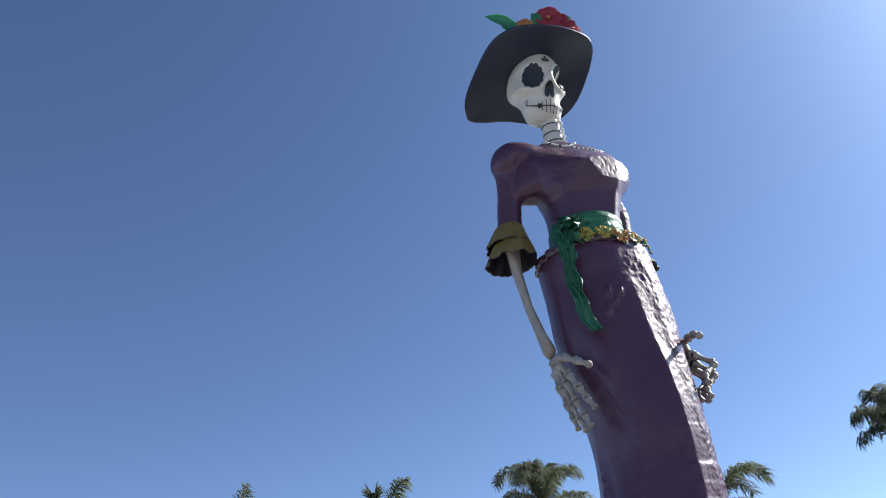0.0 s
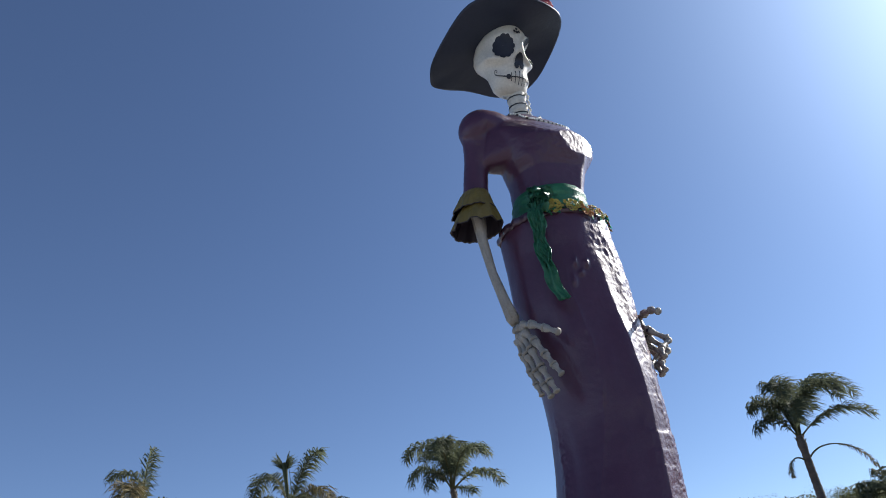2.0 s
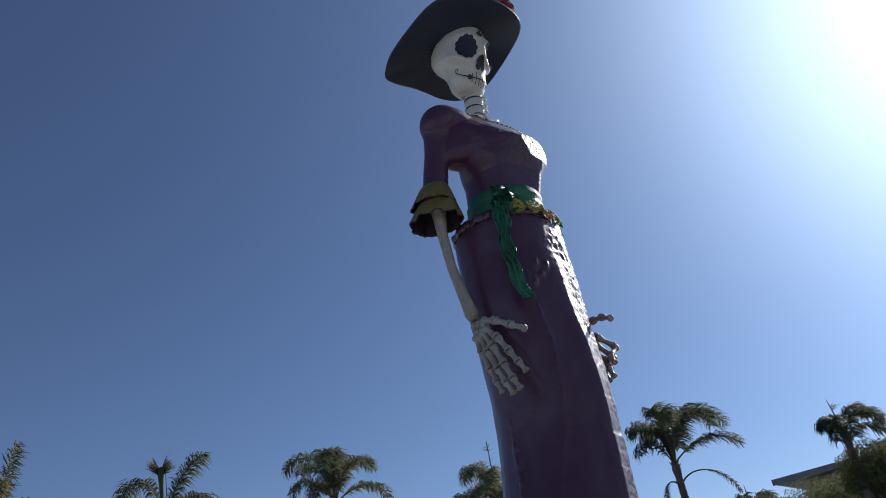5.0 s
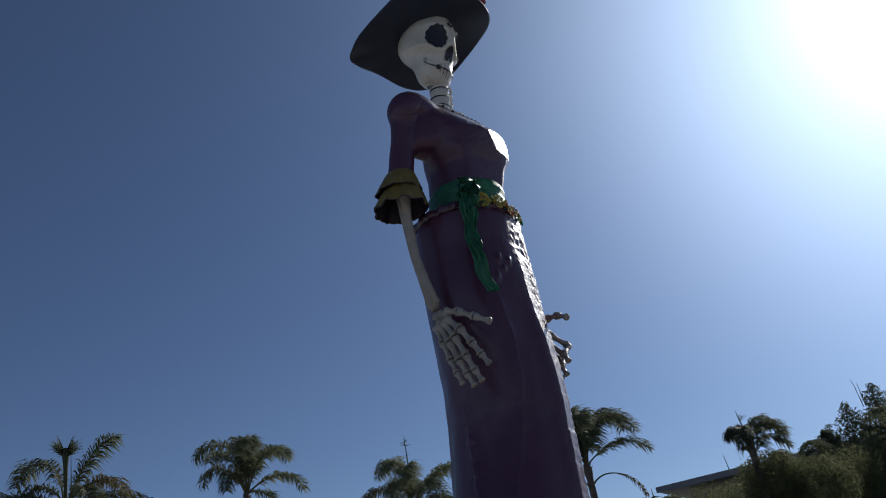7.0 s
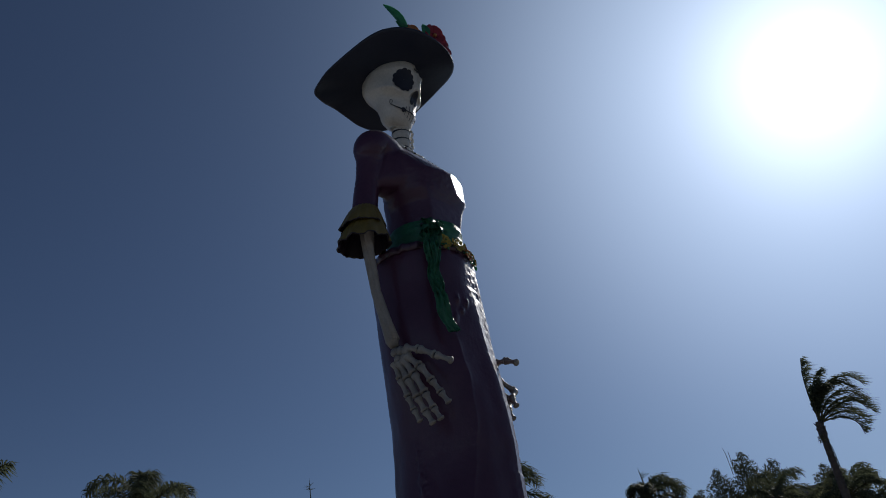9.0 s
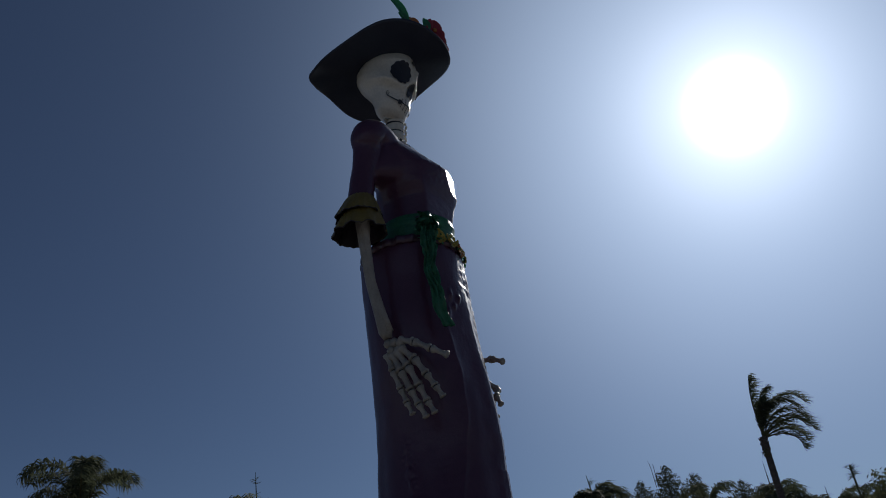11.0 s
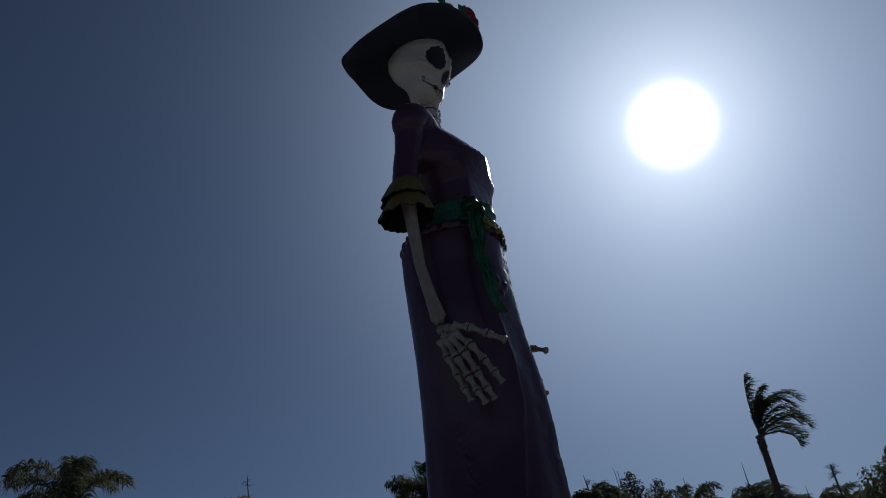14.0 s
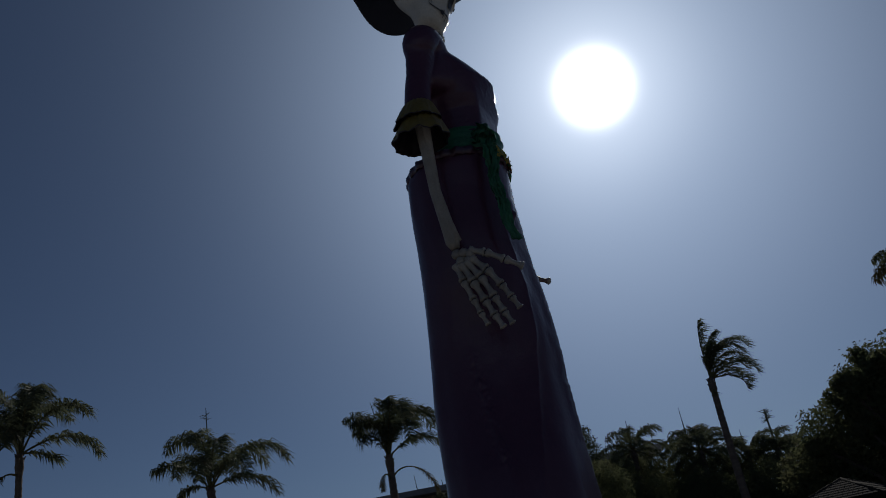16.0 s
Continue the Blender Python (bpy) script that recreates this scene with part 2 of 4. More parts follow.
def crumple(c, s, z, k):
    """Sharp little creases of stiffened paper."""
    n = noise.noise(Vector((c * k, s * k, z * k * 1.7)))
    return 1 - 2 * min(1, abs(n) * 2.2)


def skirt_wrinkle(a, z):
    """Long soft folds, and the creases of hand-laid paper."""
    c, s = math.cos(a), math.sin(a)
    folds = 0.018 * noise.noise(Vector((c * 2.2, s * 2.2, z * 0.22)))
    # a narrow ridge down the front, a flat beside it, and a fuller hip
    deg = math.degrees(a) % 360
    low = min(1, max(0, (4.6 - z) / 0.8))
    sway = 3 * noise.noise(Vector((z * 0.9, 2.0, 0)))
    mid = 61 - 15 * max(0, 3.65 - z) + 2 * noise.noise(Vector((z * 3, 5.0, 0)))
    folds += low * (0.010 * math.exp(-((deg - 119 - sway) / 6) ** 2) - 0.026 * math.exp(-((deg - 80 - sway) / 14) ** 2) + 0.020 * math.exp(-abs(deg - mid) / 3.5))
    folds += 0.022 * min(1, max(0, (4.75 - z) / 0.4)) * math.exp(-abs(deg - 98 - sway) / 9)
    # a pinched crease low on the side of the drawn-in hand
    slant = (deg + 180) % 360 - 180 + 4 - 12 * (2.95 - z)
    folds += min(1, max(0, (3.1 - z) / 0.4)) * (0.020 * math.exp(-abs(slant) / 4) - 0.012 * math.exp(-((slant - 12) / 6) ** 2))
    folds += 0.05 * math.exp(-((deg - 150) / 34) ** 2 - ((z - 4.55) / 0.55) ** 2)
    rough = 0.12 + 1.0 * math.exp(-((deg - 140) / 38) ** 2) + 0.3 * math.exp(-((deg - mid) / 4) ** 2) + 1.5 * math.exp(-(slant / 5) ** 2) * min(1, max(0, (3.1 - z) / 0.3))
    patch = 0.5 + noise.noise(Vector((c * 2.5, s * 2.5, z * 1.1 + 5)))
    lumps = 0.006 * noise.noise(Vector((c * 4, s * 4, z * 4.5))) + rough * (0.003 * noise.noise(Vector((c * 6, s * 6, z * 10))) + 0.0026 * crumple(c, s, z, 6.5)
                                                                           + 0.0030 * crumple(c, s, z * 1.4 + 9, 12) + 0.0030 * patch * crumple(c, s, z * 1.3 + 4, 24))
    for at, high, tall in ((72, 4.48, 0.055), (83, 4.46, 0.045), (67, 4.28, 0.06), (76, 4.36, 0.03)):
        lumps += 0.025 * math.exp(-((deg - at - 14 * (z - high)) / 2.6) ** 2 - ((z - high) / tall) ** 2) * (1 + 0.5 * noise.noise(Vector((deg * 0.5, z * 22, 1))))
    # crumpled patches on the far hip, and lips of overlapping paper down the far front
    lumps += 0.006 * math.exp(-((deg - 110) / 15) ** 2 - ((z - 4.68) / 0.28) ** 2) * crumple(c, s, z + 3, 6)
    for lip, size in ((2.66, 0.009), (2.49, 0.005), (2.34, 0.005), (3.02, 0.004)):
        drop = lip + 0.012 * noise.noise(Vector((deg * 0.08, lip, 0))) - z
        if 0 < drop < 0.3:
            lumps += size * min(1, drop / 0.02) * (1 - drop / 0.3) * min(1, max(0, (deg - 84) / 6), max(0, (150 - deg) / 12))
    seam = -0.001 * math.exp(-((z - 2.67 + 0.03 * math.sin(3 * a)) / 0.03) ** 2)
    return folds + lumps + seam


def torso_wrinkle(a, z):
    c, s = math.cos(a), math.sin(a)
    return 0.005 * noise.noise(Vector((c * 3, s * 3, z * 2.5))) + 0.003 * noise.noise(Vector((c * 9, s * 9, z * 7))) + (0.001 + 0.013 * math.exp(-((math.degrees(a) % 360 - 118) / 30) ** 2 - ((z - 6.04) / 0.13) ** 2)) * crumple(c, s, z, 6)


def bust(p):
    """A shelf-like chest with two blunt rises."""
    x, y, z = p / S
    for side in (-0.24, 0.24):
        d = math.hypot((x - side) / 0.24, (z - 6.06) / (0.14 if z > 6.06 else 0.42))
        if y > 0.1 and d < 1:
            y += (0.03 if side < 0 else 0.0) * (1 - d)
            x -= (0.012 if side < 0 else 0.0) * (1 - d)
    q = Vector((x, y, z))
    # a flat front below the bust
    _, _, mx, my = profile(TORSO, z)
    fade = min(1, max(0, (z - 5.2) / 0.15), max(0, (6.06 - z) / 0.34))
    n = Vector((math.cos(radians(86)), math.sin(radians(86)), 0))
    over = n.dot(q - Vector((mx, my, z))) - 0.335
    if over > 0 and fade > 0:
        q -= n * over * 0.92 * fade
    return q * S


HEAD = Matrix.Translation(Vector((0.11, 0.12, 7.465)) * S) @ pose(0, 0, 0, -17, 0, 4) @ Matrix.Scale(S, 4)
SKULL = ((-0.47, 0.09, 0.07, 0.125), (-0.455, 0.16, 0.12, 0.125), (-0.40, 0.215, 0.165, 0.115), (-0.30, 0.245, 0.20, 0.105), (-0.20, 0.255, 0.24, 0.08), (-0.12, 0.28, 0.29, 0.045),
         (-0.04, 0.325, 0.345, 0.0), (0.04, 0.345, 0.375, -0.025), (0.14, 0.335, 0.385, -0.04), (0.25, 0.31, 0.365, -0.025), (0.34, 0.26, 0.32, -0.005), (0.42, 0.18, 0.24, 0.03), (0.46, 0.10, 0.14, 0.05))
EYES = ((-0.215, 0.10, 0.15, 0.10), (0.185, 0.098, 0.16, 0.012))


def skull_point(a, w):
    ws = [r[0] for r in SKULL]
    hw, hd, cv = (float(np.interp(w, ws, [r[k] for r in SKULL])) for k in (1, 2, 3))
    u, v = hw * math.sin(a), cv + hd * math.cos(a)
    front = math.cos(a)
    if front > 0:
        for eu, ew, er, deep in EYES:
            d = math.hypot(u - eu, w - ew) / er
            dip = deep * max(0, 1 - d ** 2.5)
            u -= dip * math.sin(a)
            v -= dip * math.cos(a)
            v += (0.014 + 0.2 * deep) * math.exp(-((d - 1.15) / 0.18) ** 2)
        v += 0.03 * math.exp(-(u / 0.05) ** 2 - ((w - 0.05) / 0.07) ** 2)
        v -= 0.03 * math.exp(-(u / 0.06) ** 2 - ((w + 0.06) / 0.05) ** 2)
        v += 0.016 * math.exp(-((w + 0.28) / 0.06) ** 2) * max(0, front) ** 3
    knob = 0.06 * math.exp(-((w - 0.04) / 0.035) ** 2 - ((math.atan2(math.sin(a), math.cos(a)) + 0.95) / 0.25) ** 2)
    u += knob * math.sin(a)
    v += knob * math.cos(a)
    # hollow temples and cheeks, with the cheekbone's arch between them
    turn = abs(math.atan2(math.sin(a), math.cos(a)))
    dip = -0.03 * math.exp(-((turn - 1.35) / 0.4) ** 2 - ((w - 0.16) / 0.13) ** 2) - 0.03 * math.exp(-((turn - 1.0) / 0.35) ** 2 - ((w + 0.15) / 0.07) ** 2) + 0.018 * math.exp(-((turn - 1.15) / 0.5) ** 2 - ((w + 0.045) / 0.03) ** 2)
    u += dip * math.sin(a)
    v += dip * math.cos(a)
    for side in (-1, 1):
        u += side * 0.03 * math.exp(-((w + 0.04) / 0.06) ** 2 - ((a - side * 1.0) / 0.4) ** 2)
        v -= 0.03 * math.exp(-((w + 0.02) / 0.07) ** 2 - ((a - side * 1.9) / 0.5) ** 2)
    return Vector((u, v, w))


def on_skull(a, w, lift=0.010):
    """A point just proud of the skull, at a turned in metres round from the nose."""
    t = a / 0.37
    p, q, r = skull_point(t, w), skull_point(t + 0.02, w), skull_point(t, w + 0.01)
    nrm = (r - p).cross(q - p).normalized()
    out = Vector((math.sin(t), math.cos(t), 0))
    if nrm.dot(out) < 0:
        nrm = -nrm
    return HEAD @ (p + nrm * lift)


def paint_disc(bm, ca, cw, fn, mat, rings=5, n=44, flat=1.0):
    """A painted shape round (ca, cw); fn gives its reach at an angle."""
    loft(bm, [[on_skull(ca + flat * fn(b) * k / rings * math.cos(b), cw + fn(b) * k / rings * math.sin(b)) for b in (2 * math.pi * i / n for i in range(n))]
              for k in [0.08] + list(range(1, rings + 1))], mat, True, False)


def paint_line(bm, pts, width, mat):
    """A painted stroke through (a, w) points."""
    rows = []
    for i, (a, w) in enumerate(pts):
        a0, w0 = pts[max(i - 1, 0)]
        a1, w1 = pts[min(i + 1, len(pts) - 1)]
        d = math.hypot(a1 - a0, w1 - w0) or 1
        na, nw = -(w1 - w0) / d, (a1 - a0) / d
        k = width[i] if isinstance(width, list) else width
        rows.append([bm.verts.new(on_skull(a + na * k * s, w + nw * k * s, 0.011)) for s in (-0.5, 0.5)])
    for p, q in zip(rows, rows[1:]):
        bm.faces.new((p[0], p[1], q[1], q[0])).material_index = mat


def smoothed(pts, radii, k=5):
    """Points and radii on a soft curve through the given ones."""
    out, rad = [], []
    n = len(pts)
    for i in range(n - 1):
        p0, p1, p2, p3 = pts[max(i - 1, 0)], pts[i], pts[i + 1], pts[min(i + 2, n - 1)]
        r0, r1, r2, r3 = radii[max(i - 1, 0)], radii[i], radii[i + 1], radii[min(i + 2, n - 1)]
        for j in range(k):
            t = j / k
            w = (-0.5 * t + t * t - 0.5 * t ** 3, 1 - 2.5 * t * t + 1.5 * t ** 3, 0.5 * t + 2 * t * t - 1.5 * t ** 3, -0.5 * t * t + 0.5 * t ** 3)
            out.append(p0 * w[0] + p1 * w[1] + p2 * w[2] + p3 * w[3])
            rad.append(r0 * w[0] + r1 * w[1] + r2 * w[2] + r3 * w[3])
    return out + [pts[-1]], rad + [radii[-1]]


def moulded(soft, bm, mat):
    """Melts the closed shapes of one mesh into a single softened skin, and adds it to another mesh with paper creases where the sun-side chest is."""
    bmesh.ops.recalc_face_normals(soft, faces=soft.faces)
    me = bpy.data.meshes.new("skin")
    soft.to_mesh(me)
    soft.free()
    ob = new("skin", me)
    melt = ob.modifiers.new("melt", "REMESH")
    melt.mode, melt.voxel_size = "VOXEL", 0.019
    ease = ob.modifiers.new("ease", "SMOOTH")
    ease.factor, ease.iterations = 0.5, 13
    dg = bpy.context.evaluated_depsgraph_get()
    done = bpy.data.meshes.new_from_object(ob.evaluated_get(dg))
    first = len(bm.verts)
    faces = len(bm.faces)
    bm.from_mesh(done)
    bm.verts.ensure_lookup_table()
    bm.faces.ensure_lookup_table()
    bm.normal_update()
    for v in bm.verts[first:]:
        q = v.co / S
        near = math.exp(-((q.z - 6.06) / 0.16) ** 2) * max(0.0, v.normal.y * 0.7 - v.normal.x * 0.7) ** 2
        k = 0.0012 + 0.007 * near
        # the crease where the sleeve meets the chest
        if q.x * 0.51 + q.y * 0.86 > 0.1 and q.x > 0:
            off = q.y * 0.51 - q.x * 0.86 + 0.48 - 0.34 * (q.z - 6.12)
            v.co -= v.normal * 0.017 * S * math.exp(-abs(off) / 0.016) * min(1, max(0, (6.44 - q.z) / 0.12), max(0, (q.z - 5.84) / 0.06))
        v.co += v.normal * k * (crumple(q.x, q.y, q.z, 9) + 0.6 * crumple(q.x + 3, q.y, q.z, 21)) * S
    # two flat planes pressed into the chest of the far side
    for v in bm.verts[first:]:
        q = v.co / S
        if q.z < 5.8 or q.z > 6.3 or q.y < 0.2:
            continue
        for deg, tilt, reach in ((121, -0.06, 0.445), (106, -0.05, 0.398)):
            n = Vector((math.cos(radians(deg)), math.sin(radians(deg)), tilt)).normalized()
            over = n.dot(q - Vector((-0.06, 0.228, 6.0))) - reach - 0.9 * max(0, 5.88 - q.z)
            if over > 0:
                q -= n * (over - 0.0024 * crumple(q.x, q.y + q.x, q.z * 0.6, 11))
        v.co = q * S
    for f in bm.faces[faces:]:
        f.material_index = mat
    bpy.data.objects.remove(ob)
    bpy.data.meshes.remove(me)
    bpy.data.meshes.remove(done)


def statue():
    bm = bmesh.new()
    P, T, B, K, H, C, E, D = range(8)  # purple, trim, bone, skull, hat, cuff, cuff edge, black
    # skirt, with its ledge at the hip
    zs = [0.0] + [0.12 + 0.1 * i for i in range(18)] + [1.92 + 0.0155 * i for i in range(207)]
    rings = [body_ring(SKIRT, z, 400, 0.02 if z < 0.1 else 0, skirt_wrinkle) for z in zs if z < 5.12]
    rings += [body_ring(SKIRT, 5.12, 400, 0.015, skirt_wrinkle), body_ring(SKIRT, 5.155, 400, -0.02, skirt_wrinkle), body_ring(SKIRT, 5.17, 400, -0.09)]
    rings[-1] = [Vector((p.x, p.y, 5.165 * S)) for p in rings[-1]]
    loft(bm, rings, P)
    # torso, moulded together with the sleeves
    soft = bmesh.new()
    zt = np.linspace(5.0, 6.68, 84)
    loft(soft, [[bust(p) for p in body_ring(TORSO, float(z), 150, 0, torso_wrinkle, float(np.interp(z, (5.2, 5.45, 5.85, 5.96, 6.12, 6.3, 6.6), (0.95, 0.85, 0.9, 0.96, 0.96, 0.91, 0.91))))] for z in zt], P)
    # frilled dark red trim along the ledge
    rows = []
    n = 160
    for k in range(n):
        a = 2 * math.pi * k / n
        rx, ry, cx, cy = profile(SKIRT, 5.12)
        g = 0.012 + 0.014 * math.sin(a * 23) + 0.018 * noise.noise(Vector((math.cos(a) * 6, math.sin(a) * 6, 3)))
        ctr = Vector((cx + (rx + g) * math.cos(a), cy + (ry + g) * math.sin(a), 5.10 + 0.02 * noise.noise(Vector((math.cos(a) * 9, math.sin(a) * 9, 0)))))
        out = Vector((math.cos(a), math.sin(a), 0))
        rows.append([(ctr + out * 0.02 * math.cos(b) + Vector((0, 0, 0.048 * math.sin(b)))) * S for b in (2 * math.pi * i / 8 for i in range(8))])
    loft(bm, rows + [rows[0]], T, False, False)
    for side in (1, -1):
        def L(x, y, z):
            return Vector((side * x, y, z)) * S
        # puffed shoulder and sleeve; the statue's left arm is drawn back
        def A(x, y, z):
            k = min(1, max(0, (z - 4.1) / 1.3)) if side < 0 else 0
            return L(x - 0.17 * k + (0.10 * math.exp(-((z - 5.65) / (0.28 if z > 5.65 else 0.16)) ** 2) + 0.125 * math.exp(-((z - 5.98) / 0.22) ** 2) if side < 0 else 0), y + 0.06 * min(1, max(0, (z - 4.6) / 0.6)) - 0.40 * k, z)
        tube(soft, *smoothed([A(0.30, 0.08, 6.40), A(0.47, 0.085, 6.42), A(0.62, 0.085, 6.44), A(0.695, 0.075, 6.415), A(0.735, 0.06, 6.35), A(0.735, 0.045, 6.27), A(0.735, 0.035, 6.21), A(0.742, 0.02, 6.12),
                  A(0.755, 0.0, 5.98), A(0.78, -0.03, 5.82), A(0.82, -0.06, 5.55)],
             [0.17 * S, 0.20 * S, 0.2 * S, 0.197 * S, 0.185 * S, 0.162 * S, 0.148 * S, 0.142 * S, 0.138 * S, 0.138 * S, 0.142 * S]), 40, P)
        # flat web between chest and arm
        web = [(0.28, 0.40), (0.42, 0.385), (0.56, 0.30), (0.68, 0.215), (0.76, 0.14), (0.78, 0.02), (0.70, -0.08), (0.45, -0.10), (0.28, 0.0)]
        outline = smoothed([Vector((x, y, 0)) for x, y in web + web[:1]], [0.0] * (len(web) + 1))[0][:-1]
        loft(soft, [[A(0.56 + (p.x - 0.56) * k, 0.03 + (p.y - 0.03) * h, z) for p in outline]
                  for z, k, h in ((5.862, 0.35, 0.3), (5.868, 0.7, 0.52), (5.89, 0.9, 0.68), (5.93, 0.985, 0.82), (6.0, 0.985, 0.92), (6.14, 0.985, 0.96), (6.25, 0.96, 0.92), (6.36, 0.9, 0.78), (6.45, 0.75, 0.55))], P)
        # two ruffled tiers of the cuff, open below
        for z0, z1, r0, r1, seed in ((5.585, 5.345, 0.143, 0.245, 1), (5.43, 5.15, 0.17, 0.285, 5)):
            rows = []
            for k in range(9):
                q = k / 8
                r = r0 + (r1 - r0) * q ** 0.75
                rows.append([A(0.83 + 0.05 * q + (r + 0.016 * q * q * math.sin(9 * a + seed)) * math.cos(a), -0.05 - 0.02 * q + (r + 0.016 * q * q * math.sin(9 * a + seed)) * math.sin(a),
                               z0 + (z1 - z0) * q + 0.008 * q * math.cos(9 * a + seed * 2) + 0.005 * math.sin(23 * a)) for a in (2 * math.pi * i / 90 for i in range(90))])
            inner = [[p + (A(0.86, -0.06, p.z / S) - p) * 0.05 for p in row] for row in reversed(rows)]
            loft(bm, rows, C, False, False)
            edge = [rows[-1], [p + Vector((0, 0, -0.012)) * S for p in rows[-1]], [p + Vector((0, 0, -0.006)) * S for p in inner[0]]]
            loft(bm, edge, E, False, False)
            loft(bm, inner, E, False, False)
        dz, arch = (0.0, 0.0) if side > 0 else (0.08, 0.165)
        # two bones of the forearm, grown together
        tube(bm, [A(0.86, -0.04, 5.42), A(0.855, -0.04, 5.22), A(0.855, -0.03, 5.0), A(0.812, 0.0, 4.6), A(0.76, 0.035, 4.25), A(0.725, 0.06, 4.06), A(0.72, 0.07, 3.99)],
             [0.08 * S, 0.075 * S, 0.055 * S, 0.046 * S, 0.055 * S, 0.072 * S, 0.045 * S], 14, B)
        tube(bm, [A(0.895, 0.0, 5.30), A(0.868, 0.015, 5.0), A(0.815, 0.035, 4.6), A(0.76, 0.07, 4.25), A(0.73, 0.10, 4.05)],
             [0.05 * S, 0.036 * S, 0.032 * S, 0.04 * S, 0.05 * S], 12, B)
        # wrist and finger bones
        for c in ((0.715, 0.07, 3.93), (0.715, 0.14, 3.92), (0.71, 0.20, 3.90), (0.715, 0.10, 3.85), (0.712, 0.18, 3.83)):
            blob(bm, L(c[0], c[1], c[2] + dz * 0.5), 0.052 * S, B, 2, 0.3, c[1] * 9)
        def finger(pts, r):
            if side < 0:
                pts = [(x, y, 3.93 + (z - 3.93) * 0.80) for x, y, z in pts]
            for a, b, k in zip(pts, pts[1:], (1.0, 0.92, 0.84, 0.76)):
                bone(bm, L(*a), L(*b).lerp(L(*a), 0.04), r * k * S, B)
                if b is not pts[-1]:
                    blob(bm, L(*b), r * k * 0.72 * S, D, 1)
        finger([(0.715, 0.20, 3.85 + dz), (0.70, 0.33, 3.70 + dz), (0.68 + arch, 0.43, 3.52 + dz), (0.65, 0.49, 3.39 + dz * 0.5), (0.62, 0.545, 3.27 + dz * 0.3)], 0.040)
        finger([(0.72, 0.15, 3.83 + dz), (0.715, 0.26, 3.64 + dz), (0.70 + arch, 0.345, 3.42 + dz), (0.68, 0.40, 3.26 + dz * 0.5), (0.66, 0.455, 3.13 + dz * 0.3)], 0.040)
        finger([(0.722, 0.10, 3.82 + dz), (0.722, 0.18, 3.61 + dz), (0.71 + arch, 0.255, 3.40 + dz), (0.695, 0.31, 3.25 + dz * 0.5), (0.68, 0.37, 3.11 + dz * 0.3)], 0.041)
        finger([(0.72, 0.04, 3.83 + dz), (0.722, 0.09, 3.64 + dz), (0.715 + arch, 0.15, 3.44 + dz), (0.705, 0.19, 3.30 + dz * 0.5), (0.695, 0.235, 3.17 + dz * 0.3)], 0.036)
        up = 0.0 if side > 0 else 0.21
        finger([(0.715, 0.20, 3.93 + dz), (0.70, 0.35, 3.87 + dz + up * 0.3), (0.665, 0.51, 3.76 + up), (0.62, 0.665, 3.65 + up)], 0.039)
    moulded(soft, bm, P)
    # neck bones
    for i in range(4):
        q = i / 3
        c = Vector((0.02 + 0.03 * q, 0.06 + 0.07 * q, 6.68 + 0.105 * i))
        tube(bm, [(c + Vector((0, 0, h))) * S for h in (-0.052, -0.038, 0.0, 0.034, 0.048)], [0.09 * S, 0.115 * S, 0.1 * S, 0.117 * S, 0.09 * S], 18, K)
        tube(bm, [(c + Vector((0, 0, h))) * S for h in (0.040, 0.066)], [0.115 * S, 0.115 * S], 14, D)
    # skull
    ws = [-0.47, -0.462] + list(np.linspace(-0.45, 0.44, 58)) + [0.46]
    loft(bm, [[HEAD @ skull_point(2 * math.pi * k / 112, float(w)) for k in range(112)] for w in ws], K)
    for eu, ew, er, deep in EYES:
        ca = 0.37 * math.asin(eu / 0.36)
        paint_disc(bm, ca, ew, lambda b: 0.150 + 0.016 * abs(math.sin(b * 5.5)), D, 8, 66, 0.9)
    for side in (-1, 1):
        paint_disc(bm, -0.012 + side * 0.048, -0.14, lambda b: 0.042 + 0.125 * max(0, math.sin(b - side * 0.42)) ** 4, D, 5, 40)
        paint_line(bm, [(-0.085 + side * (0.22 + 0.0255 * i), -0.29 + 0.0003 * i * i) for i in range(13)], [0.020 - 0.0009 * i for i in range(13)], D)
        paint_disc(bm, -0.085 + side * 0.27, -0.289, lambda b: 0.026 * (1 + 0.5 * abs(math.cos(b))), D, 2, 16)
        cx, cw = -0.085 + side * 0.525, -0.222
        paint_line(bm, [(cx + side * (0.040 - 0.0014 * i) * math.sin(i * 0.36 - 0.3) - side * 0.02, cw - (0.040 - 0.0014 * i) * math.cos(i * 0.36 - 0.3) + 0.014) for i in range(19)], 0.009, D)
    paint_line(bm, [(-0.335 + 0.04167 * i, -0.29) for i in range(13)], 0.013, D)
    for i in range(7):
        a = -0.31 + 0.075 * i
        h = 0.088 - 0.04 * ((a + 0.085) / 0.225) ** 2
        paint_line(bm, [(a, -0.29 - h), (a, -0.29 - h / 2), (a, -0.29), (a, -0.29 + h / 2), (a, -0.29 + h)], [0.018, 0.009, 0.013, 0.009, 0.018], D)
    for a, w in ((0, 0.335), (-0.04, 0.30), (0.04, 0.30), (0, 0.29)):
        paint_disc(bm, a, w, lambda b: 0.021, D, 2, 14)
    # hat: crown and wide tilted brim
    ctr = Vector((0.147, 0.0, 7.738))

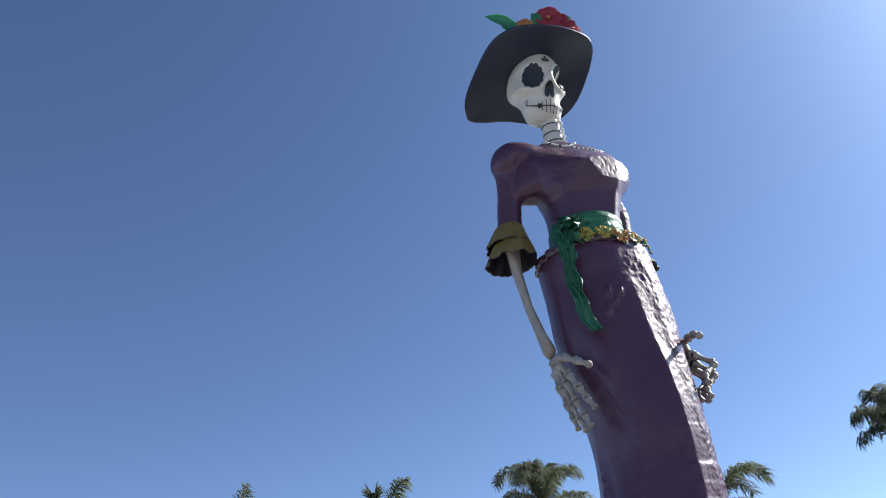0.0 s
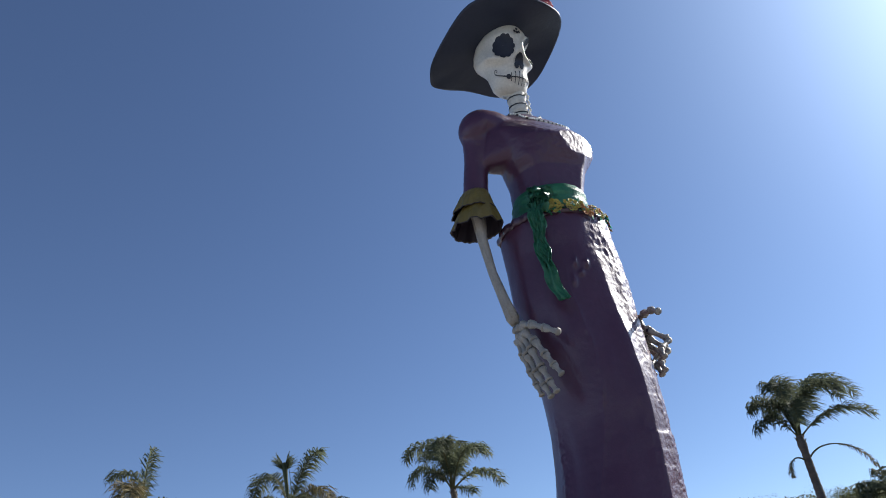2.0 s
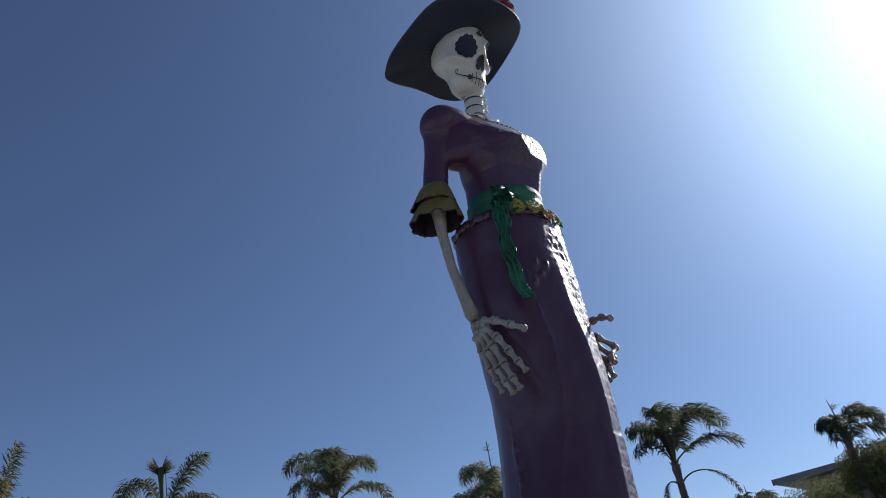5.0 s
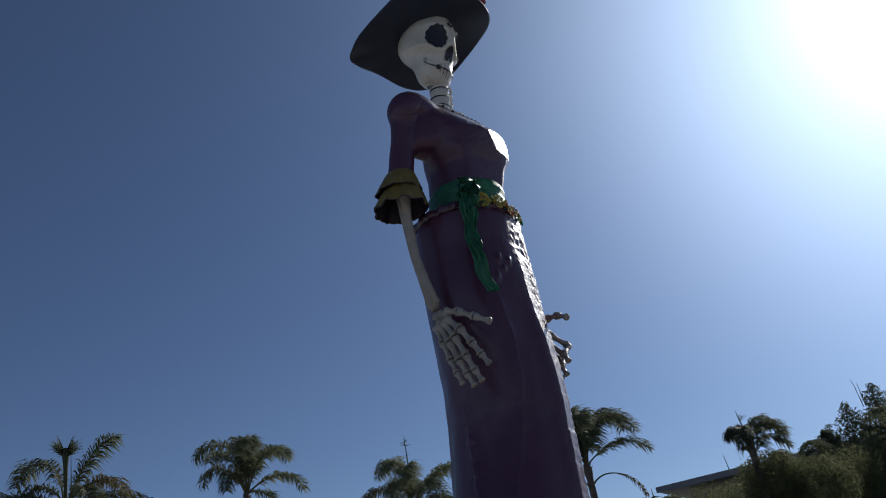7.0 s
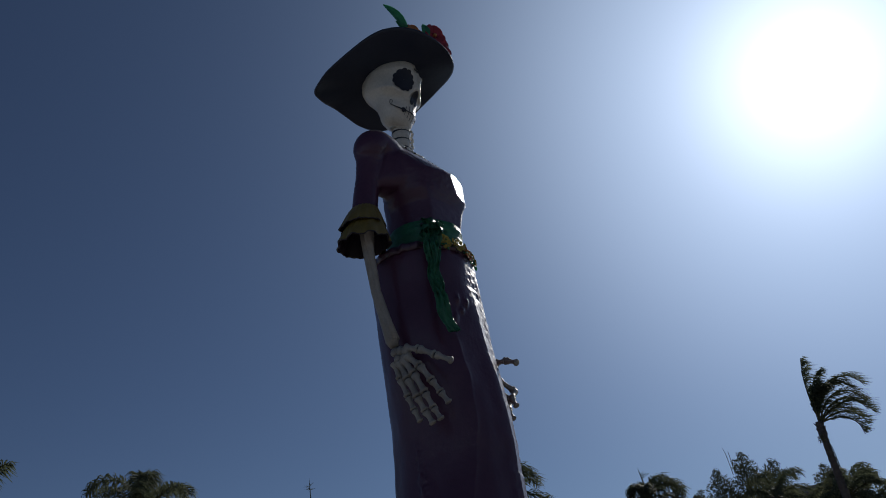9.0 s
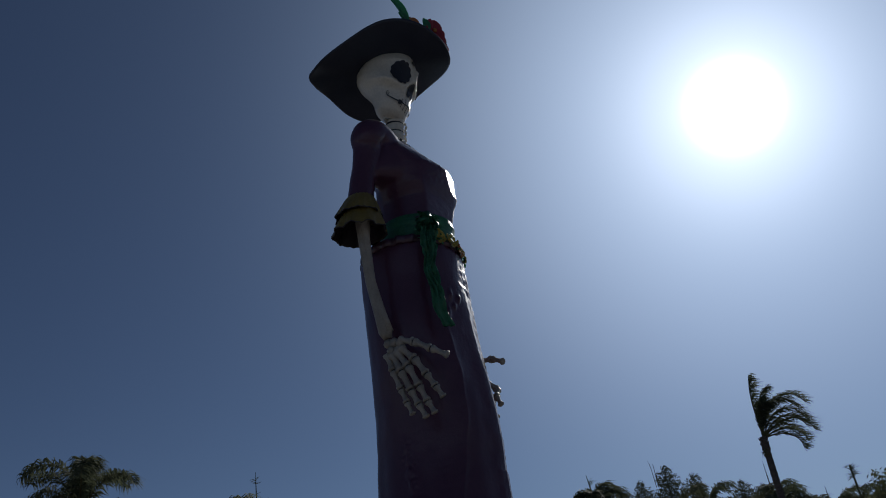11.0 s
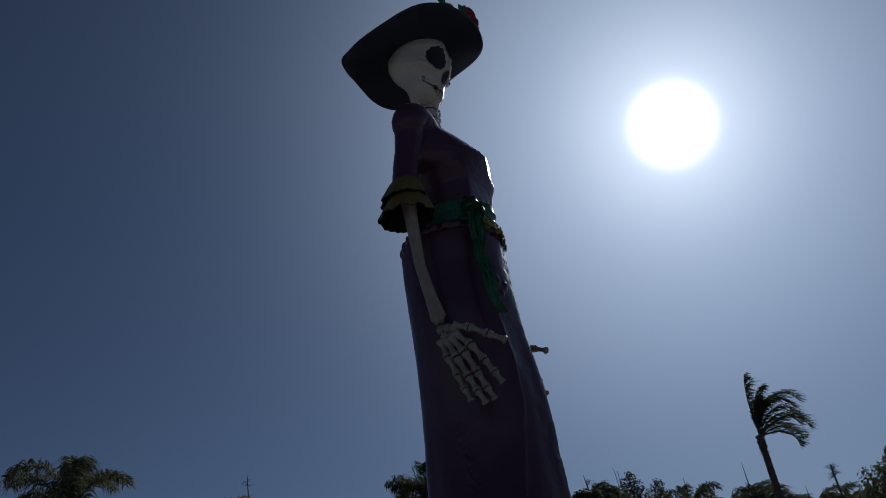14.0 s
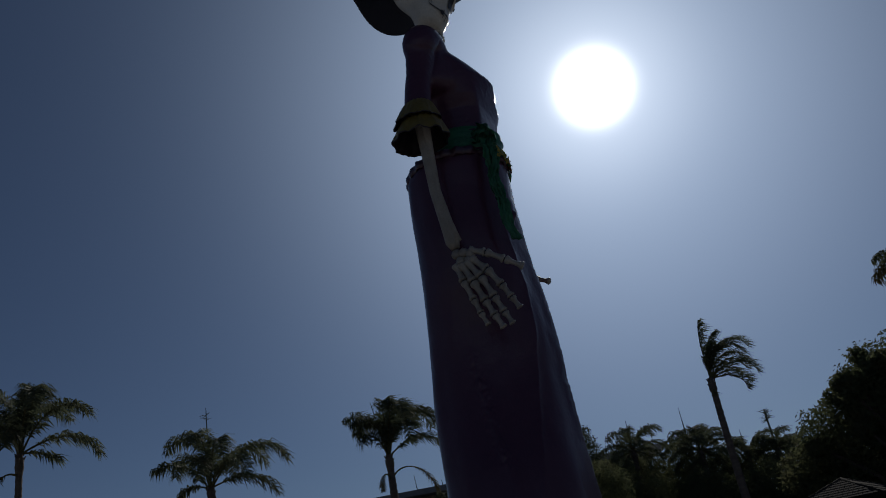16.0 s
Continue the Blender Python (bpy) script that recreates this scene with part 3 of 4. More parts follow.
    def brim(r, a, under):
        reach = 0.826 - 0.045 * math.cos(a) + 0.085 * math.sin(a) - 0.021 * math.cos(2 * a) - 0.036 * math.sin(2 * a) + 0.007 * math.cos(3 * a) - 0.041 * math.sin(3 * a) - 0.011 * math.cos(4 * a) - 0.018 * math.sin(4 * a) + 0.035 * math.exp(-(math.sin((a + 0.72) / 2) / 0.07) ** 2)
        z = -0.026 * math.cos(a) + 0.107 * math.sin(a) + 0.014 * math.sin(2 * a) - 0.034 * math.cos(3 * a) + 0.079 * math.sin(3 * a) - 0.011 * math.sin(4 * a)
        q, nx, ny = r * reach, math.cos(a), math.sin(a)
        z = z * r * r + 0.03 * (1 - r * r) + 0.008 * noise.noise(Vector((nx * 3, ny * 3, r * 2)))
        return (ctr + Vector((q * nx - 0.1 * (1 - r), q * ny + 0.05 * (1 - r), z + (0 if under else 0.026)))) * S

    rs = [0.2, 0.34, 0.5, 0.65, 0.8, 0.9, 0.97, 1.0]
    angles = [2 * math.pi * k / 96 for k in range(96)]
    under = [[brim(r, a, True) for a in angles] for r in rs]
    over = [[brim(r, a, False) for a in angles] for r in reversed([0.43] + [r for r in rs if r > 0.45])]
    crown = []
    for r, h in ((0.43, 0.03), (0.42, 0.09), (0.40, 0.15), (0.36, 0.18), (0.2, 0.19)):
        crown.append([(Vector((p.x, p.y, p.z)) + Vector((0, 0, h * S)) * 1) for p in [brim(r, a, False) for a in angles]])
    loft(bm, under + over + crown, H)
    ob = finish("statue", bm, [M_PURPLE, M_TRIM, M_BONE, M_SKULL, M_HAT, M_CUFF, M_CUFF_EDGE, M_BLACK])
    ob.matrix_world = STATUE
    return tagged(ob, "giant skeleton lady statue in glossy purple dress and black hat", "statue")


statue()


# ---- cloth sash, garland, beads and hat flowers on the statue ----
def on_skirt(a, z, lift):
    rx, ry, cx, cy = profile(SKIRT, z)
    g = lift + skirt_wrinkle(a, z)
    return Vector((cx + (rx + g) * math.cos(a), cy + (ry + g) * math.sin(a), z)) * S


def sash():
    ob = thing("sash", STATUE, "shiny green cloth sash knotted round the statue's waist", "sash")
    bm = bmesh.new()
    rows = []
    for k in range(9):
        q = k / 8
        rows.append(body_ring(TORSO, 5.17 + 0.27 * q, 96, 0.0, lambda a, z: 0.022 + 0.012 * math.sin(q * 19 + 1.3 * math.sin(a * 2)) + 0.01 * noise.noise(Vector((math.cos(a) * 4, math.sin(a) * 4, z * 9)))))
        for i, p in enumerate(rows[-1]):
            p.z += 0.045 * math.sin(2 * math.pi * i / 96 + 2.6) * S
    loft(bm, rows + [[p * 0.985 + Vector((0, 0, p.z * 0.015)) for p in rows[-1]]], 0, False, False)
    part("band", bm, M_SASH, ob)
    # crumpled bow
    rng = random.Random(4)
    for i in range(20):
        bm = bmesh.new()
        a = rng.uniform(0, 2 * math.pi)
        r = rng.uniform(0.02, 0.13)
        c = Vector((0.33 + r * math.cos(a) * 0.8, 0.50 - r * math.cos(a) * 0.5, 5.24 + r * math.sin(a) * 1.1)) * S
        w = Vector((rng.uniform(-1, 1), rng.uniform(-0.3, 1), rng.uniform(-1, 1))).normalized()
        u = w.orthogonal().normalized()
        v = w.cross(u)
        size = rng.uniform(0.09, 0.15) * S
        grid = []
        for x in range(6):
            grid.append([c + u * (x / 5 - 0.5) * size * 1.6 + v * (y / 5 - 0.5) * size + w * size * 0.35 * math.sin(x * 1.9 + y * 1.3 + i) for y in range(6)])
        loft(bm, [row + [p - w * 0.006 for p in reversed(row)] for row in grid], 0, True, True)
        part("bow_fold", bm, M_SASH, ob)
    # two hanging ends, twisted and creased
    for ends, wide, seed in ((((0.40, 0.48, 5.22), (0.45, 0.49, 4.95), (0.49, 0.50, 4.65), (0.47, 0.55, 4.30), (0.43, 0.60, 4.02)), (0.10, 0.115, 0.075, 0.15, 0.12), 1),
                             (((0.36, 0.52, 5.20), (0.41, 0.52, 4.95), (0.45, 0.53, 4.70), (0.455, 0.555, 4.45), (0.44, 0.585, 4.28)), (0.08, 0.10, 0.09, 0.07, 0.02), 2)):
        bm = bmesh.new()
        rows = []
        for k in range(49):
            q = k / 48 * 4
            i = min(int(q), 3)
            c = Vector(ends[i]).lerp(Vector(ends[i + 1]), q - i)
            w = wide[i] + (wide[i + 1] - wide[i]) * (q - i)
            out = Vector((c.x, c.y - 0.05, 0)).normalized()
            along = Vector((0, 0, 1)).cross(out)
            c = c + along * 0.014 * math.sin(k * 0.4 + seed)
            # keep clear of the skirt
            reach = Vector((c.x, c.y - 0.06))
            least = profile(SKIRT, c.z)[0] + 0.045
            if reach.length < least and c.z < 5.1:
                c += out * (least - reach.length)
            crush = 1.0 - 0.6 * min(1, max(0, (q - 2.6) / 0.7))
            row = []
            for j in range(13):
                n1 = noise.noise(Vector((j * 0.35 + seed * 7, k * 0.22, seed)))
                n2 = noise.noise(Vector((j * 0.9 + seed * 3, k * 0.55, seed + 4)))
                row.append((c + along * w * (j / 12 - 0.5) * (1 + 0.15 * n1) + out * crush * (0.05 * (1 - 2 * abs(n1)) + 0.022 * (1 - 2 * abs(n2))) + out * 0.012 * math.cos(j * 1.05)) * S)
            rows.append(row)
        loft(bm, [row + [p - Vector((p.x, p.y, 0)).normalized() * 0.008 for p in reversed(row)] for row in rows], 0)
        part("tail", bm, M_SASH, ob, "twisted hanging sash end")
    return ob


sash()


def flower_mesh(name, petals, r, cup, mat, mid):
    """A flower of petals round a small heart, facing +z."""
    bm = bmesh.new()
    for k in range(petals):
        a = 2 * math.pi * k / petals
        out, side = Vector((math.cos(a), math.sin(a), 0)), Vector((-math.sin(a), math.cos(a), 0))
        w = r * 2.9 / petals
        rows = []
        for q, ww, z in ((0.1, 0.3, 0), (0.45, 0.9, 0.18), (0.8, 1.05, 0.3), (0.96, 0.75, 0.26), (1.02, 0.35, 0.2)):
            rows.append([out * q * r + side * s * w * ww + Vector((0, 0, (z * cup + 0.08 * abs(s)) * r)) for s in (-1, 0, 1)])
        loft(bm, rows, 0, False, False, False)
        loft(bm, [[p - Vector((0, 0, 0.05 * r)) for p in row] for row in rows], 0, False, False, False)
    blob(bm, (0, 0, 0.1 * r), 0.22 * r, 1, 1)
    me = bpy.data.meshes.new(name)
    bm.to_mesh(me)
    bm.free()
    me.materials.append(mat)
    me.materials.append(mid)
    return me


def leaf_mesh(name, length, wide, mat):
    bm = bmesh.new()
    rows = []
    for i in range(8):
        q = i / 7
        w = wide * math.sin(math.pi * min(q * 0.93 + 0.05, 1)) ** 0.8
        rows.append([Vector((q * length, s * w, 0.12 * length * math.sin(q * 2.6) + 0.25 * abs(s) * w)) for s in (-1, 0, 1)])
    loft(bm, rows, 0, False, False, False)
    loft(bm, [[p - Vector((0, 0, 0.006)) for p in row] for row in rows], 0, False, False, False)
    me = bpy.data.meshes.new(name)
    bm.to_mesh(me)
    bm.free()
    me.materials.append(mat)
    return me


def facing(p, out, spin):
    q = Vector(out).to_track_quat("Z", "Y").to_matrix().to_4x4()
    return Matrix.Translation(p) @ q @ pose(0, 0, 0, 0, 0, spin)


def placed(name, me, parent, m, label=""):
    ob = new(name, me)
    ob.parent = parent
    ob.matrix_basis = m
    return tagged(ob, label)


def garland():
    ob = thing("flower_garland", STATUE, "garland of small yellow cloth flowers along the dress's hip", "garland")
    me = flower_mesh("flower", 6, 0.025 * S, 1.0, M_PETAL_Y, M_PETAL_O)
    dull = flower_mesh("flower_dull", 6, 0.03 * S, 1.0, M_PETAL_O, M_PETAL_R)
    lf = leaf_mesh("leaf", 0.07 * S, 0.018 * S, M_LEAF_CLOTH)
    rng = random.Random(8)
    for i in range(84):
        deg = rng.uniform(56, 98) if i < 52 else rng.uniform(95, 158)
        a = radians(deg)
        z = 5.15 + rng.uniform(-0.07, 0.05) - (0.04 if deg > 92 else 0)
        p = on_skirt(a, min(z, 5.13), 0.035) + Vector((0, 0, (z - min(z, 5.13)) * S))
        out = Vector((math.cos(a), math.sin(a), rng.uniform(-0.6, 0.6))) + Vector((rng.uniform(-0.4, 0.4), rng.uniform(-0.4, 0.4), 0))
        kind = dull if deg > 92 and rng.random() < 0.6 else me
        placed("flower", kind, ob, facing(p, out, rng.uniform(0, 90)) @ Matrix.Scale(rng.uniform(0.75, 1.2), 4))
        if i % 3:
            placed("leaf", lf, ob, facing(p - out.normalized() * 0.02, out + Vector((0, 0, 0.5)), rng.uniform(0, 360)))
    return ob


garland()


def necklace():
    ob = thing("bead_necklace", STATUE, "string of pearly beads lying round the statue's neck", "necklace")
    bm = bmesh.new()
    blob(bm, (0, 0, 0), 0.0175 * S, 0, 2)
    me = bpy.data.meshes.new("bead")
    bm.to_mesh(me)
    bm.free()
    me.materials.append(M_BEAD)
    me.polygons.foreach_set("use_smooth", [True] * len(me.polygons))
    dark = me.copy()
    dark.materials[0] = M_BEAD_DARK
    n = 50
    for k in range(n):
        a = 2 * math.pi * k / n
        x, y = 0.02 + 0.21 * math.cos(a), 0.10 + 0.20 * math.sin(a)
        # the height of the chest under the bead
        best = 6.2
        for z in np.linspace(6.68, 6.2, 48):
            rx, ry, cx, cy = profile(TORSO, float(z))
            if ((x - cx) / rx) ** 2 + ((y - cy) / ry) ** 2 <= 1.0:
                best = float(z)
                break
        placed("bead", dark if k % 4 == 2 else me, ob, Matrix.Translation(Vector((x, y, best + 0.012)) * S))
    # a strand down the side of the neck bones
    for k in range(13):
        q = k / 12
        placed("bead", me, ob, Matrix.Translation(Vector((0.02 + 0.03 * q - 0.10 - 0.012 * math.sin(k * 1.9), 0.06 + 0.07 * q + 0.085, 6.66 + 0.30 * q)) * S))
    for k in range(30):
        q = k / 29
        x, y = -0.02 - 0.42 * q, 0.30 + 0.08 * math.sin(q * 3.1)
        best = 6.1
        for z in np.linspace(6.68, 6.1, 58):
            rx, ry, cx, cy = profile(TORSO, float(z))
            if ((x - cx) / rx) ** 2 + ((y - cy) / ry) ** 2 <= 1.0:
                best = float(z)
                break
        placed("bead", dark if k % 3 == 2 else me, ob, Matrix.Translation(Vector((x, y, best + 0.012)) * S))
    return ob


necklace()


def hat_flowers():
    ob = thing("hat_flowers", STATUE, "red and orange cloth flowers with green leaves on the hat", "flowers")
    red = flower_mesh("flower_red", 5, 0.135 * S, 0.5, M_PETAL_R, M_PETAL_O)
    ora = flower_mesh("flower_orange", 5, 0.10 * S, 0.6, M_PETAL_O, M_PETAL_Y)
    for x, y, z, me, out, k in ((0.36, 0.76, 7.965, ora, (0.35, 0.9, 0.1), 1.0), (0.29, 0.80, 7.95, ora, (0.2, 0.9, 0.3), 0.75), (0.09, 0.88, 7.985, red, (0.3, 0.95, -0.05), 1.1), (-0.03, 0.87, 7.96, red, (0.15, 0.95, 0.1), 0.95),
                                (-0.13, 0.86, 7.93, red, (0.0, 0.95, 0.1), 0.85), (-0.23, 0.82, 7.90, red, (-0.2, 0.95, 0.2), 0.7), (0.02, 0.80, 7.97, red, (0.5, 0.7, 0.4), 0.9), (-0.30, 0.79, 7.87, ora, (-0.4, 0.9, 0.3), 0.55),
                                (-0.17, 0.76, 7.92, red, (0.1, 0.6, 0.7), 0.8), (0.30, 0.70, 7.93, ora, (0.5, 0.5, 0.6), 0.8)):
        placed("flower", me, ob, facing(Vector((x, y, z)) * S, out, x * 300) @ Matrix.Scale(k, 4))
    big = leaf_mesh("leaf_long", 0.46 * S, 0.075 * S, M_LEAF_CLOTH)
    small = leaf_mesh("leaf_short", 0.20 * S, 0.06 * S, M_LEAF_CLOTH)
    for me, p, q in ((big, (0.40, 0.72, 7.93), (0.72, 0.66, 8.15)), (small, (0.44, 0.70, 7.92), (0.62, 0.70, 7.99)), (small, (0.20, 0.84, 7.90), (0.25, 0.84, 8.08)), (small, (-0.10, 0.86, 7.90), (-0.16, 0.84, 8.02))):
        d = (Vector(q) - Vector(p)).normalized()
        # the blades stand on edge and show their breadth to the front
        front = Vector((0.45, 0.88, 0.0))
        flat = (front - d * front.dot(d)).normalized()
        m = Matrix.Translation(Vector(p) * S) @ Matrix((d, flat.cross(d), flat)).transposed().to_4x4()
        placed("leaf", me, ob, m, "thin green leaf")
    return ob


hat_flowers()


# ---- palms ----
WIND = Vector((0.87, -0.5, 0.05))


def frond(rng, az, el, bend, length, wind, leaflets, leaf_len=0.36, leaf_w=0.02, start=0.16, power=1.7):
    """One feather leaf from its foot at the origin: it rises at el degrees and arches over by bend degrees, with plumes of hanging leaflets."""
    bm = bmesh.new()
    n = 24
    flat = Vector((math.sin(az), -math.cos(az), 0))
    sway = rng.uniform(-0.12, 0.12)
    p, pts, dirs = Vector((0, 0, 0)), [], []
    for i in range(n + 1):
        a = el - bend * ((i + 0.5) / n) ** power
        d = (Vector((math.cos(az) * math.cos(a), math.sin(az) * math.cos(a), math.sin(a))) + flat * sway * (i / n) ** 2).normalized()
        pts.append(p.copy())
        dirs.append(d)
        p = p + d * (length / n)
    tube(bm, pts, [0.020 * (1 - 0.85 * i / n) + 0.003 for i in range(n + 1)], 5, 1)
    for j in range(leaflets):
        s = start + (1 - start) * ((j + rng.uniform(0, 0.5)) / leaflets) ** 0.92
        k = min(s * n, n - 0.001)
        i = int(k)
        q, dd = pts[i].lerp(pts[i + 1], k - i), dirs[i].lerp(dirs[i + 1], k - i).normalized()
        side = (flat - dd * flat.dot(dd)).normalized()
        up = side.cross(dd)
        if up.z < 0 and abs(dd.z) < 0.9:
            up = -up
        size = leaf_len * min(1.0, 0.4 + 2.0 * (s - start), 0.5 + 2.6 * (1 - s)) * rng.uniform(0.7, 1.15)
        for way in (-1, 1):
            lift = rng.choice((-0.25, 0.15, 0.4)) + rng.uniform(-0.1, 0.1)
            a = (side * way * 0.75 + dd * rng.uniform(0.3, 0.8) + up * lift + WIND * wind * 0.6).normalized()
            b = (a * 0.6 + Vector((0, 0, -0.35 - 0.8 * rng.random())) + WIND * wind * 1.3).normalized()
            mid = q + a * size * 0.5
            tip = mid + b * size * 0.6
            w = (dd * 0.8 + up * rng.uniform(-0.3, 0.6)).normalized() * leaf_w * 0.5
            v = [bm.verts.new(x) for x in (q - w * 0.6, q + w * 0.6, mid + w, mid - w, tip)]
            bm.faces.new((v[0], v[1], v[2], v[3])).material_index = 0
            bm.faces.new((v[3], v[2], v[4])).material_index = 0
    return bm


def blade(bm, q, d, long, wide):
    """One thin pointed leaflet from q along d."""
    d = d.normalized()
    w = d.orthogonal().normalized() * wide
    e = q + d * long
    bm.faces.new([bm.verts.new(c) for c in (q - w, q + w, e + w * 0.3, e - w * 0.3)])


def spear_leaf(rng, reach, lean, style):
    """An unopened leaf: a thin rod with a few side leaflets, or a thick stem that ends in bushy tufts."""
    bm = bmesh.new()
    tip = Vector((lean[0], lean[1], reach))
    if style == "tuft":
        tube(bm, [tip * q for q in (0, 0.3, 0.6, 0.8, 0.93)], [0.034, 0.036, 0.045, 0.065, 0.05], 8, 0)
        tube(bm, [tip * q + Vector((0.10, -0.02, 0.02)) for q in (0, 0.5, 0.95)], [0.012, 0.009, 0.004], 5, 0)
        for side, n in ((-1, 150), (1, 130)):
            for j in range(n):
                q = tip * rng.uniform(0.80, 0.95)
                d = Vector((side * rng.uniform(0.15, 1.1), rng.gauss(0, 0.5), rng.uniform(0.1, 1.0)))
                blade(bm, q + Vector((side * 0.05, 0, 0)), d, rng.uniform(0.12, 0.30), 0.011)
    elif style == "ragged":
        tube(bm, [tip * q for q in (0, 0.5, 1.0)], [0.03, 0.03, 0.02], 6, 0)
        for j in range(90):
            q = tip * rng.uniform(0.72, 1.0)
            d = Vector((rng.gauss(0, 0.8), rng.gauss(0, 0.8), rng.uniform(-0.5, 0.6))) + WIND * 0.3
            blade(bm, q, d, rng.uniform(0.10, 0.26), 0.012)
    else:
        tube(bm, [tip * q for q in (0, 0.3, 0.6, 0.85, 1.0)], [0.028, 0.024, 0.016, 0.011, 0.004], 6, 0)
        if style == "cross":
            for q0, n, size in ((0.86, 14, 0.20), (0.70, 5, 0.11), (0.90, 6, 0.14)):
                for j in range(n):
                    a = rng.uniform(0, 6.28)
                    blade(bm, tip * (q0 + rng.uniform(-0.02, 0.03)), Vector((math.cos(a), math.sin(a), rng.uniform(0.1, 0.7))), size * rng.uniform(0.6, 1.1), 0.008)
        elif style == "flag":
            for j in range(12):
                blade(bm, tip * rng.uniform(0.62, 0.8), WIND + Vector((rng.gauss(0, 0.25), rng.gauss(0, 0.25), rng.uniform(-0.1, 0.9))), rng.uniform(0.10, 0.24), 0.008)
    return bm


def palm(hub, fronds, wind, seed, label, spear=0.0, style="rod", dead=(), trunk_r=0.085, dry=(), lean=(0, 0), lush=1.0, leaf=1.0, fine=1.0):
    """A feather palm: ringed trunk, fronds given by compass angle, rise, arch and length, dead hanging fronds and a young spear leaf."""
    rng = random.Random(seed)
    x, y, z = hub
    ob = thing("palm_tree", Matrix.Translation((x, y, 0)), label, "palm tree", "palms round the statue")
    bm = bmesh.new()
    pts, rad = [], []
    steps = max(10, int(z / 0.07))
    bend = Vector((rng.uniform(-1, 1), rng.uniform(-1, 1), 0)) * 0.06
    for i in range(steps + 1):
        q = i / steps
        pts.append(bend * math.sin(q * math.pi) + Vector((0, 0, q * z)))
        rad.append(trunk_r * (1.3 - 0.45 * q + (0.25 if q < 0.04 else 0)) * (1.0 + (0.06 if i % 2 else -0.04) + 0.06 * noise.noise(Vector((i * 0.7, seed, 0)))) + (0.02 if 0.93 < q < 0.985 else 0))
    tube(bm, pts, rad, 12)
    # stubs of old leaf bases under the crown
    for j in range(9):
        a, h = j * 2.4, z - 0.06 - 0.022 * j
        d = Vector((math.cos(a), math.sin(a), 1.6)).normalized()
        q = Vector((math.cos(a), math.sin(a), 0)) * trunk_r * 0.8 + Vector((0, 0, h))
        tube(bm, [q, q + d * 0.05, q + d * (0.08 + 0.03 * rng.random())], [0.02, 0.016, 0.006], 5)
    part("trunk", bm, M_TRUNK, ob)
    for i, (az, el, arch, length) in enumerate(fronds):
        bm = frond(rng, radians(az), radians(el), radians(arch), length, wind * rng.uniform(0.7, 1.3), int((22 + 36 * length) * lush), (0.25 + 0.075 * length) * leaf, 0.029 * fine)
        fr = part("frond", bm, [M_FROND_OLD if i in dry else M_FROND, M_STALK], ob, "yellowing frond" if i in dry else "", smooth=False)
        fr.matrix_basis = Matrix.Translation((0.04 * math.cos(radians(az)), 0.04 * math.sin(radians(az)), z - 0.03))
    for az, el, arch, length, drop in dead:
        bm = frond(rng, radians(az), radians(el), radians(arch), length, wind * 0.2, int(70 * length), 0.17, 0.018, start=0.42, power=0.75)
        fr = part("frond", bm, [M_FROND_OLD, M_STALK], ob, "dead hanging frond", smooth=False)
        fr.matrix_basis = Matrix.Translation((trunk_r * 0.8 * math.cos(radians(az)), trunk_r * 0.8 * math.sin(radians(az)), z - drop))
    if spear:
        sp = part("spear_leaf", spear_leaf(rng, spear, lean, style), M_FROND, ob, "unopened upright spear leaf", smooth=False)
        sp.matrix_basis = Matrix.Translation((0, 0, z - 0.05))
    return ob


def rosette(seed, count, low, length):
    """Fronds of an even crown, the steeper ones arching the most."""
    rng = random.Random(seed)
    out = []
    for i in range(count):
        el = low + (84 - low) * (i / max(1, count - 1)) ** 0.9 + rng.uniform(-8, 8)
        out.append((i * 137.5 + rng.uniform(-25, 25), el, 70 + 0.9 * max(el, 0) + rng.uniform(-15, 15), length * rng.uniform(0.8, 1.15)))
    return out


QUEEN = "slim feather palm with arching green fronds and grey ringed trunk"
LOW = "low feather palm in a thicket"
palm((6.615, 8.856, 4.79), [(161, 93, 141, 1.60), (227, 95, 161, 2.20), (243, 75, 159, 2.50), (122, 88, 110, 1.75), (15, 84, 160, 2.75), (296, 78, 165, 2.15), (346, 38, 91, 1.93), (43, 81, 150, 2.30), (97, 96, 165, 1.76), (250, 58, 160, 2.0),
                            (355, 82, 165, 2.55), (90, 92, 160, 1.74), (190, 60, 130, 1.3)],
     0.3, 11, "feather palm with fronds pushed sideways by the wind", spear=1.42, lean=(-0.30, 0.1), dead=((350, 52, 125, 1.75, 0.52), (200, 60, 160, 0.85, 0.60)), trunk_r=0.10, lush=1.2, leaf=1.12)
palm((-1.58, 10.7, 5.28), [(159, 97, 160, 2.16), (258, 76, 160, 2.30), (302, 64, 127, 1.91), (320, 27, 97, 1.67), (196, 67, 160, 1.49), (231, 49, 151, 1.29), (69, 87, 155, 2.45), (80, 72, 142, 2.30), (267, 86, 160, 2.06), (302, -7, 37, 0.85), (114, 70, 97, 2.30), (13, 87, 148, 1.87)],
     0.1, 12, QUEEN, dead=((190, 30, 100, 0.5, 0.45),), trunk_r=0.07, lush=1.2, leaf=1.12)
palm((-5.40, 8.85, 5.05), [(134, 79, 155, 2.05), (321, 65, 55, 1.60), (318, 32, 102, 1.60), (359, 12, 64, 1.80), (185, 20, 60, 1.7), (215, 51, 155, 1.1), (289, 18, 86, 1.62), (60, 40, 100, 1.5)],
     0.1, 13, "feather palm with a tufted young leaf standing upright", spear=1.2, style="tuft", lean=(-0.04, 0), lush=1.25, leaf=1.12, dry=(2,))
